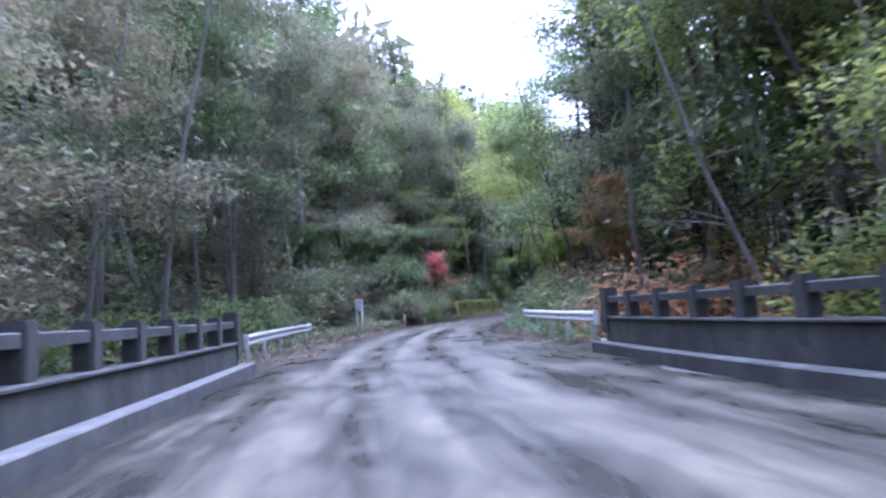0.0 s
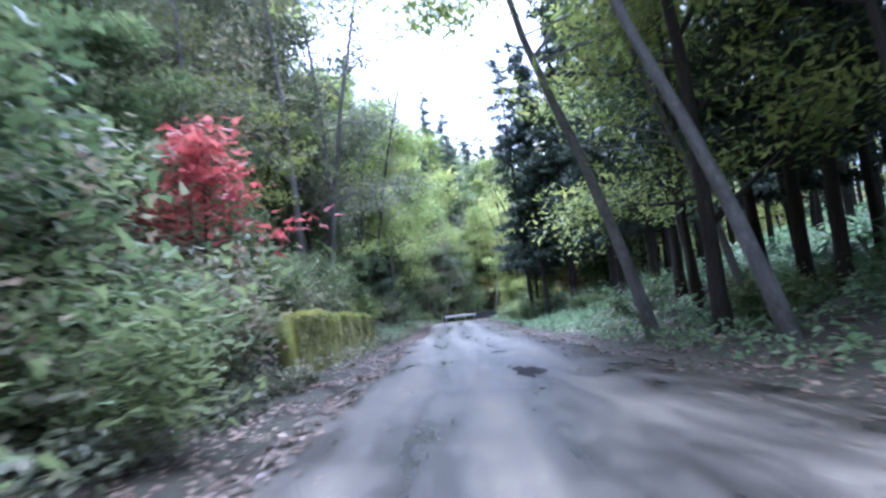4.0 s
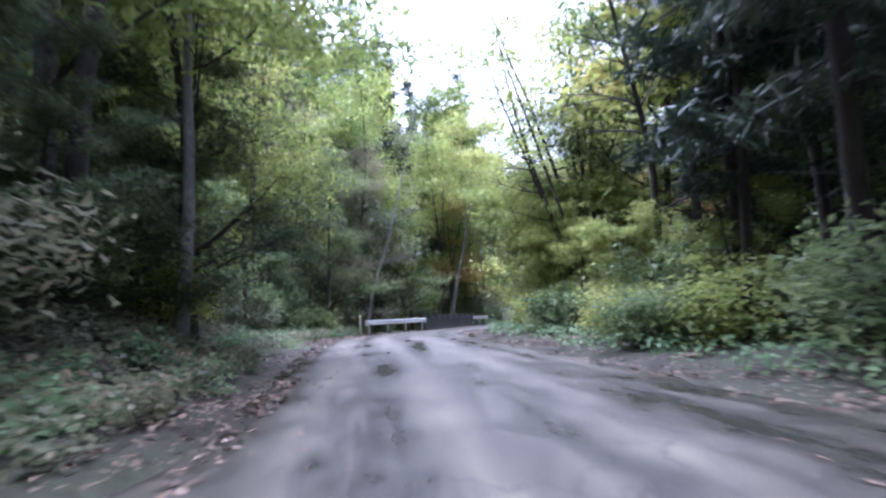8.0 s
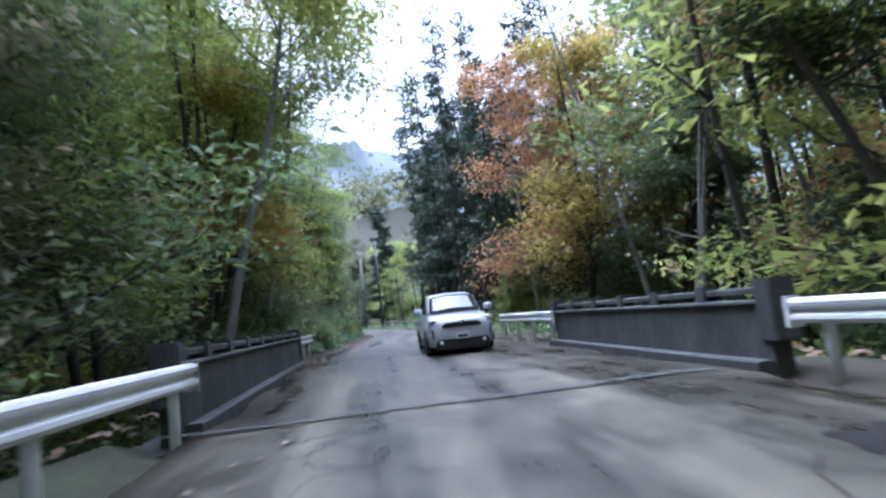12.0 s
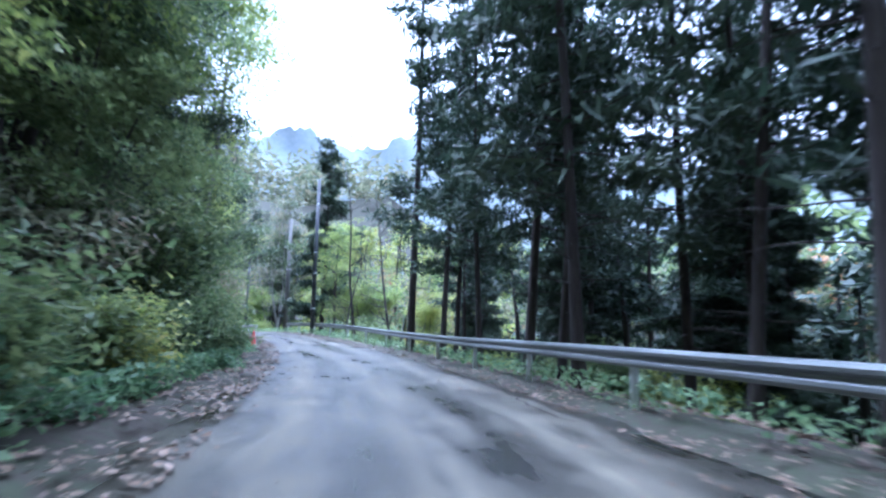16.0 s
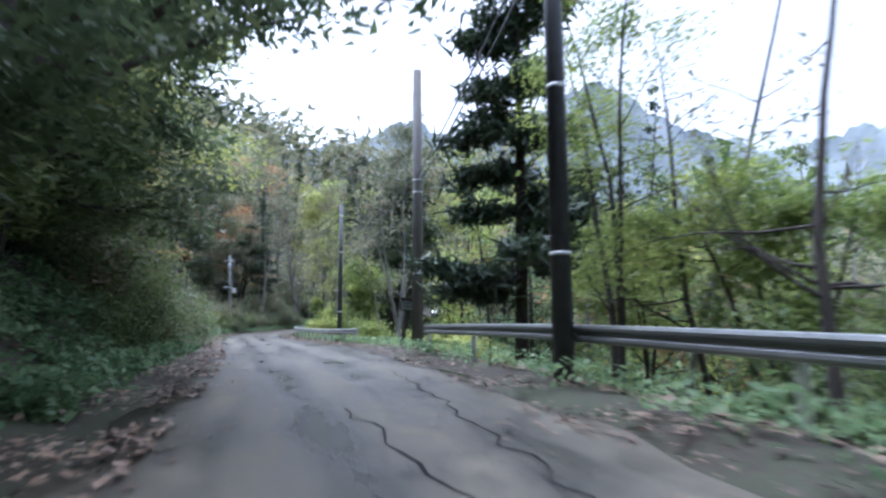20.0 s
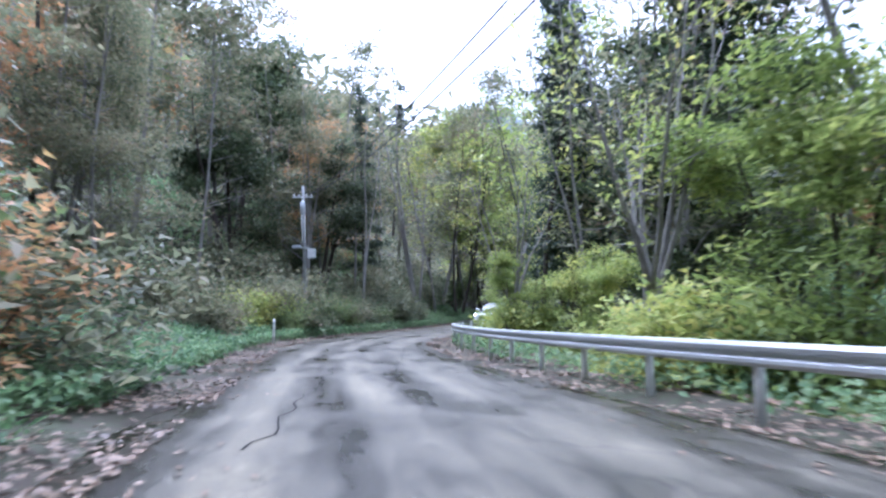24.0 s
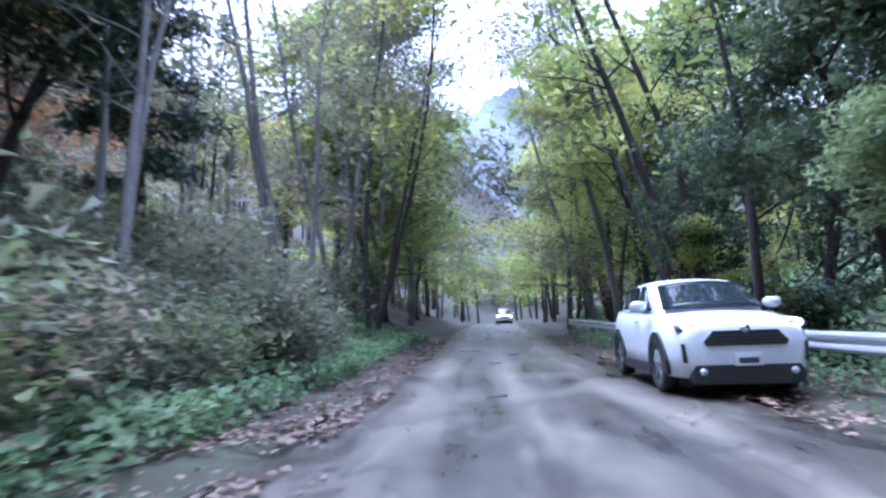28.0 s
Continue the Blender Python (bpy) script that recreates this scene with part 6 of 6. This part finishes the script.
scatter(121, 206, -4.3, -7.5, 70, [("shrub", 5), ("limeshrub", 1), ("oliveshrub", 1)], (0.8, 1.4), 0.8, "shrubs on the bank")
scatter(204, 264, -5.0, -16, 84, [("oliveshrub", 4), ("shrub", 2), ("fern", 2)], (0.8, 1.6), 0.9, "shrubs on the bank")
scatter(206, 246, -3.4, -6, 34, [("fern", 1)], (0.5, 0.9), 0.5, "undergrowth clumps")
scatter(26, 98, 6.2, 10, 54, [("shrub", 2), ("oliveshrub", 1), ("fern", 5)], (0.5, 0.9), 0.8, "shrubs on the bank")
scatter(78, 98, 5.9, 8.5, 16, [("limeshrub", 1), ("shrub", 2)], (0.6, 1.0), 0.8, "shrubs on the bank")
plant_line([("oliveshrub", 209, -5.6, 1.2), ("shrub", 210.6, -5.4, 1.1), ("orangeshrub", 211.8, -4.6, 1.1), ("oliveshrub", 213, -4.5, 1.3), ("oliveshrub", 207.5, -4.4, 1.3), ("oliveshrub", 208.4, -5.2, 1.2), ("orangeshrub", 16, 8.8, 1.5), ("orangeshrub", 13, 9.2, 1.4), ("orangeshrub", 9, 9.4, 1.5), ("oliveshrub", 19, 8.2, 1.4), ("shrub", 21, 7.0, 1.0), ("oliveshrub", 11, 8.6, 1.3), ("orangeshrub", 6, 9, 1.3), ("shrub", 23, 7, 1.4), ("oliveshrub", 26, 7.0, 1.3), ("orangeshrub", 29, 7.4, 1.1), ("shrub", 28, 6.8, 1.2), ("shrub", 31, 7.2, 1.2), ("oliveshrub", 3, 9, 1.3)], "shrubs on the bank")
scatter(98, 132, 8.0, 12, 26, [("shrub", 3), ("limeshrub", 1), ("fern", 1)], (0.7, 1.2), 0.9, "shrubs on the bank")
scatter(134, 236, 6.0, 12, 50, [("limeshrub", 3), ("shrub", 1), ("fern", 2)], (0.7, 1.2), 1.0, "shrubs on the bank")
scatter(15, 30, -5.6, -9, 14, [("shrub", 3), ("limeshrub", 1), ("oliveshrub", 2)], (0.9, 1.4), 0.9, "shrubs on the bank")
scatter(-10, 14, -6.6, -10, 30, [("shrub", 3), ("limeshrub", 1), ("oliveshrub", 3)], (0.9, 1.4), 0.9, "shrubs on the bank")
for base in [b for bs in KINDS.values() for b in bs if b not in USED]:
    for child in list(base.children):
        bpy.data.objects.remove(child)
    bpy.data.objects.remove(base)


# ---- what nobody could count: fallen leaves, undergrowth, far woods ----
def carpet(name, label, category, seed, n, s0, s1, o0, o1, side, size, mat, lift, flat, power=1.0):
    """Loose leaves strewn on the ground between two stations and two distances past the road's edge."""
    rng = np.random.default_rng(seed)
    s = rng.uniform(s0, s1, n)
    o = o0 + (o1 - o0) * rng.uniform(0, 1, n) ** power
    keep = rng.uniform(0, 1, n) < 0.45 + 0.55 * np.sin(s * 0.7 + 2 * np.sin(s * 0.23)) * np.sin(s * 1.9 + o)
    s, o = s[keep], o[keep]
    edge = table(s, LEFT_EDGE if side < 0 else RIGHT_EDGE)
    lat = edge + side * o
    q = [np.stack([np.interp(s + d, STATION, LINE[:, k]) for k in (0, 1)], 1) for d in (-0.4, 0, 0.4)]
    t = (q[2] - q[0]) / np.linalg.norm(q[2] - q[0], axis=1, keepdims=True)
    xy = q[1] + np.stack([t[:, 1], -t[:, 0]], 1) * lat[:, None]
    h, out, _, _ = ground_height(xy)
    z = h + np.where(out > 1.5, bumpy(xy) * np.clip((out - 1.5) / 4, 0, 1), 0) + rng.uniform(lift[0], lift[1], len(xy))
    z = np.where(out < 0.3, np.maximum(z, np.interp(s, STATION, LINE[:, 2]) + 0.012), z)
    v, f = leaves(rng, np.column_stack([xy, z]), size, flat)
    return tagged(new(name, leaf_mesh(name, v, f, mat)), label, category, kind="stuff")


for k, (s0, s1) in enumerate(((14, 100), (114, 206), (200, 262))):
    carpet("leaf_litter", "fallen brown and pink leaves along the road edge", "leaves", 300 + k, 38000, s0, s1, -0.5, 3.4, -1, 0.065, LEAF_LITTER, (0.01, 0.06), 2.5, 1.3)
    carpet("leaf_litter", "fallen brown leaves along the far verge", "leaves", 310 + k, 22000, s0, s1, -0.3, 3.2, 1, 0.065, LEAF_LITTER, (0.01, 0.05), 2.5, 1.2)
    carpet("undergrowth", "low green and olive undergrowth on the bank", "undergrowth", 320 + k, 52000, s0, s1, 0.7, 9.0, -1, 0.085, LEAF_OLIVE if k < 1 else LEAF_FERN, (0.03, 0.5), 0.4, 1.2)
    carpet("undergrowth", "low green undergrowth beside the road", "undergrowth", 330 + k, 44000, s0, s1, 0.7, 9.0, 1, 0.085, LEAF_FERN, (0.03, 0.4), 0.4, 1.2)
for k, (s0, s1) in enumerate(((24, 46), (62, 100), (122, 206), (204, 262))):
    carpet("undergrowth", "low dark green plants at the foot of the bank", "undergrowth", 360 + k, 900 * (s1 - s0), s0, s1, 0.75, 3.4, -1, 0.075, LEAF_FERN if k > 1 else LEAF_OLIVE, (0.02, 0.42), 0.5, 1.1)
carpet("leaf_litter", "thick brown leaf litter under the wood", "leaves", 341, 46000, 14, 262, 1.2, 11, -1, 0.13, LEAF_LITTER, (0.0, 0.08), 1.5)
carpet("leaf_litter", "thick brown leaf litter under the cedars", "leaves", 342, 40000, 14, 262, 1.2, 11, 1, 0.13, LEAF_LITTER, (0.0, 0.08), 1.5)


for k, side in enumerate((-1, 1)):
    carpet("loose_leaves", "scattered wet brown leaves on the asphalt", "leaves", 370 + k, 5200, 14, 262, -1.6, 0.0, side, 0.05, LEAF_LITTER, (0.002, 0.008), 6.0, 0.5)


def thicket(label, seed, n, s0, s1, o0, o1, side, mat):
    """Waist-high growth covering the slopes under the trees."""
    rng = np.random.default_rng(seed)
    m = n // 14
    s, o = rng.uniform(s0, s1, m), rng.uniform(o0, o1, m)
    lat = table(s, LEFT_EDGE if side < 0 else RIGHT_EDGE) + side * o
    xy = np.repeat(np.array([road_at(a, b)[:2] for a, b in zip(s, lat)]), 14, axis=0)
    xy = xy + rng.normal(size=xy.shape) * 0.55
    h, out, _, _ = ground_height(xy)
    ok = out > 7
    z = h + bumpy(xy) * np.clip((out - 1.5) / 4, 0, 1) + np.abs(rng.normal(size=len(xy))) * 0.45
    v, f = leaflets(rng, np.column_stack([xy, z])[ok], 0.27, 0.4)
    return tagged(new("thicket", leaf_mesh("thicket", v, f, mat)), label, "undergrowth", kind="stuff")


thicket("olive-brown thicket covering the slope", 351, 42000, -15, 122, 6, 32, -1, LEAF_OLIVE)
thicket("green thicket covering the slope", 352, 42000, 60, 262, 6, 30, -1, LEAF_FERN)
thicket("olive-brown thicket covering the slope", 353, 42000, 190, 310, 7, 40, -1, LEAF_OLIVE)
thicket("green thicket under the trees", 354, 46000, -15, 136, 6, 34, 1, LEAF_FERN)
thicket("green thicket down the slope", 355, 46000, 130, 310, 6, 32, 1, LEAF_FERN)


def woodland(name, label, seed, n, s0, s1, l0, l1, mat, bark, tall=15.0, wide=2.6, count=230, leaf=0.5, pointed=False, clear=13.0):
    """Crowded woods up a slope: every tree a trunk and a crown of leafy clumps, joined as one."""
    rng = np.random.default_rng(seed)
    s, u = rng.uniform(s0, s1, n), rng.uniform(0, 1, n)
    xy = np.array([road_at(a, l0 + (l1 - l0) * b)[:2] for a, b in zip(s, u)])
    h, out, _, lat = ground_height(xy)
    ok = out > clear
    xy, h = xy[ok], h[ok]
    wood, c = [], []
    for (x, y), z in zip(xy, h):
        t = tall * rng.uniform(0.75, 1.15)
        d = rng.normal(size=2) * 0.05 * t
        wood.append(tube_data([(x, y, z - 0.5), (x + d[0] * 0.4, y + d[1] * 0.4, z + t * 0.5), (x + d[0], y + d[1], z + t * 0.95)], [0.2, 0.13, 0.03], 5))
        m = 11
        v = rng.uniform(0.22, 1.0, m)
        r = wide * ((1.1 - v) if pointed else np.sin(math.pi * (0.12 + 0.8 * v)) ** 0.7) * rng.uniform(0.3, 1.0, m)
        a = rng.uniform(0, 6.28, m)
        clump = np.column_stack([x + d[0] * v + r * np.cos(a), y + d[1] * v + r * np.sin(a), z + t * v])
        c.append(clump[rng.integers(0, m, count)] + rng.normal(size=(count, 3)) * np.array([0.75, 0.75, 0.55]) * (0.5 if pointed else 1))
    v, f = leaflets(rng, np.concatenate(c), leaf, 0.35)
    ob = thing(name, label, "woods", kind="stuff")
    part("trunk", mesh_of("trunk", *join_data(wood), bark, True), ob)
    part("foliage", leaf_mesh("foliage", v, f, mat), ob)
    return ob


WOODS_ABOVE = [
        (70, -25, 44, -18, -62, LEAF_OLIVE, BARK_GREY, False, "olive-brown woods up the hillside"), (40, -25, 44, -18, -62, LEAF_GREEN, BARK_DARK, False, "green woods up the hillside"), (26, -10, 50, -18, -55, LEAF_ORANGE, BARK_GREY, False, "orange-brown woods up the hillside"),
        (70, 40, 120, -17, -62, LEAF_GREEN, BARK_DARK, False, "green woods up the hillside"), (40, 40, 120, -17, -60, LEAF_LIME, BARK_DARK, False, "yellow-green woods up the hillside"), (26, 40, 120, -22, -60, LEAF_CEDAR, BARK_CEDAR, True, "dark cedars up the hillside"),
        (80, 115, 212, -15, -55, LEAF_GREEN, BARK_DARK, False, "green woods up the hillside"), (36, 115, 212, -15, -50, LEAF_LIME, BARK_DARK, False, "yellow-green woods up the hillside"), (26, 115, 212, -18, -50, LEAF_CEDAR, BARK_CEDAR, True, "dark cedars up the hillside"),
        (70, 205, 330, -17, -70, LEAF_OLIVE, BARK_GREY, False, "olive-brown woods up the hillside"), (18, 205, 330, -15, -65, LEAF_ORANGE, BARK_GREY, False, "orange-brown woods up the hillside"), (30, 205, 330, -16, -60, LEAF_CEDAR, BARK_CEDAR, True, "dark cedars up the hillside")]
WOODS_BELOW = [
        (50, -20, 36, 16, 55, LEAF_GREEN, BARK_DARK, False, "green woods beside the bridge"), (26, -20, 36, 18, 55, LEAF_CEDAR, BARK_CEDAR, True, "dark cedars behind the road"), (60, 34, 84, 14, 45, LEAF_CEDAR, BARK_CEDAR, True, "dark cedar plantation away from the road"),
        (40, 84, 134, 16, 55, LEAF_GREEN, BARK_DARK, False, "green woods beyond the bridge"), (30, 84, 134, 16, 55, LEAF_LIME, BARK_DARK, False, "yellow-green woods beyond the bridge"), (24, 84, 134, 14, 50, LEAF_CEDAR, BARK_CEDAR, True, "dark cedars beyond the bridge"),
        (60, 250, 400, 14, 55, LEAF_LIME, BARK_DARK, False, "yellow-green woods farther along the road"), (44, 232, 400, 12, 55, LEAF_CEDAR, BARK_CEDAR, True, "dark cedars farther along the road"),
        (40, 300, 420, -7, -40, LEAF_LIME, BARK_DARK, False, "yellow-green woods farther along the road"), (40, 250, 420, 12, 60, LEAF_GREEN, BARK_DARK, False, "green woods farther along the road")]
for k, (n, s0, s1, l0, l1, mat, bark, pointed, lb) in enumerate(WOODS_ABOVE + WOODS_BELOW):
    woodland("hillside_woods", lb, 420 + k, n, s0, s1, l0, l1, mat, bark, 22.0 if pointed else 17.0, 2.3 if pointed else 2.9, 420 if pointed else 330, 0.32 if pointed else 0.4, pointed)
woodland("hillside_woods", "dark young cedars down the slope", 459, 85, 130, 168, 11, 30, LEAF_CEDAR, BARK_CEDAR, 9.5, 2.3, 420, 0.24, True, 6.5)
woodland("valley_woods", "yellow-green woods down in the valley", 460, 40, 165, 236, 17, 60, LEAF_LIME, BARK_DARK, 10.0, 2.6, 480, 0.26)
woodland("valley_woods", "green woods down in the valley", 461, 50, 165, 236, 17, 60, LEAF_GREEN, BARK_DARK, 10.0, 2.6, 480, 0.26)
woodland("valley_woods", "olive-brown woods down in the valley", 465, 60, 160, 236, 15, 60, LEAF_OLIVE, BARK_GREY, 10.0, 2.6, 480, 0.26)
for k, (n, mat, bark, lb) in enumerate(((70, LEAF_OLIVE, BARK_GREY, "olive-brown woods beyond the cedars"), (50, LEAF_GREEN, BARK_DARK, "green woods beyond the cedars"), (34, LEAF_ORANGE, BARK_GREY, "orange-brown woods beyond the cedars"))):
    woodland("valley_woods", lb, 470 + k, n, 118, 178, 22, 85, mat, bark, 13.0, 2.8, 420, 0.34)
woodland("valley_woods", "orange woods down in the valley", 462, 18, 165, 236, 18, 60, LEAF_ORANGE, BARK_GREY, 8.0, 2.2, 420, 0.24)


woodland("hillside_woods", "yellow-green woods where the road bends out of sight", 463, 60, 316, 380, -34, 34, LEAF_LIME, BARK_DARK, 16.0, 3.0, 230, 0.5, False, -99)
woodland("hillside_woods", "olive-brown woods where the road bends out of sight", 464, 40, 330, 385, -40, 40, LEAF_OLIVE, BARK_GREY, 18.0, 3.0, 230, 0.5, False, -99)


def far_woods(name, label, seed, n, mat, box_of, side, big=1.0):
    rng = np.random.default_rng(seed)
    xy = np.column_stack([rng.uniform(box_of[0], box_of[1], n), rng.uniform(box_of[2], box_of[3], n)])
    h, out, s, lat = ground_height(xy)
    ok = (out > 42 * big) & (np.sign(lat) == side)
    xy, h = xy[ok], h[ok]
    crown = np.repeat(np.column_stack([xy, h + 5.5 * big]), 40, axis=0)
    c = crown + rng.normal(size=crown.shape) * np.array([2.2, 2.2, 3.2]) * big
    v, f = leaflets(rng, c, 1.25 * big, 0.3)
    return tagged(new(name, leaf_mesh(name, v, f, mat)), label, "woods", kind="stuff")


far_woods("far_woods", "dense green woods on the distant hillside", 401, 2000, LEAF_GREEN, (-150, 90, -60, 400), -1)
far_woods("far_woods", "olive-brown woods on the distant hillside", 402, 2000, LEAF_OLIVE, (-150, 90, -60, 400), -1)
far_woods("far_woods", "patches of orange woods on the distant hillside", 403, 320, LEAF_ORANGE, (-150, 90, -60, 400), -1)
far_woods("far_woods", "mixed green woods across the valley", 404, 2600, LEAF_GREEN, (20, 330, -60, 460), 1)
far_woods("far_woods", "olive-brown woods across the valley", 405, 900, LEAF_OLIVE, (20, 330, -60, 460), 1)

far_woods("far_woods", "green forest on the farthest slopes", 406, 2200, LEAF_GREEN, (-420, 700, -100, 1000), 1, 2.6)
far_woods("far_woods", "olive-brown forest on the farthest slopes", 407, 2400, LEAF_OLIVE, (-420, 300, -100, 1000), -1, 2.6)

# far woods paled to blue-grey: the air's haze is mixed into the base colour
HAZY_MOUNTAIN = mottled("haze_tinted_mountain", [(0.3, (0.16, 0.19, 0.20)), (0.5, (0.22, 0.255, 0.265)), (0.7, (0.28, 0.30, 0.295))], 0.03, 1.0, 0, 0.0, 0.2, 0.4)


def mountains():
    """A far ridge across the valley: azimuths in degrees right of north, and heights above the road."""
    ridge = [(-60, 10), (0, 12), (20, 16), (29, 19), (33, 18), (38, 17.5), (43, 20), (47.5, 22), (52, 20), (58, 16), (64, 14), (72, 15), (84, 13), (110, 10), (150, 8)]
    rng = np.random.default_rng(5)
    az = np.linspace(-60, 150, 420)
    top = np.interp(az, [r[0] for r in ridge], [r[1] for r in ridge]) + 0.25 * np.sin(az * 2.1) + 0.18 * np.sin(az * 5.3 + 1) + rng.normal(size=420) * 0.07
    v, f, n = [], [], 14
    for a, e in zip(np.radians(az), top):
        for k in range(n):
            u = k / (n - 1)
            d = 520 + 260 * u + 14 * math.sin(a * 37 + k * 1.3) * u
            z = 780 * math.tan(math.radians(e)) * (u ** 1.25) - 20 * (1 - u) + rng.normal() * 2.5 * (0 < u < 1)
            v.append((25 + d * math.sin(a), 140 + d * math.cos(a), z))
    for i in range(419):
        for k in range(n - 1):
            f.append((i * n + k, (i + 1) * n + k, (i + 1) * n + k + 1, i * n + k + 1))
    return tagged(new("backdrop_mountains", mesh_of("backdrop_mountains", v, f, HAZY_MOUNTAIN, True)), "wooded mountain ridge beyond the valley, haze painted into its pale blue-green colour", "mountains", kind="structure")


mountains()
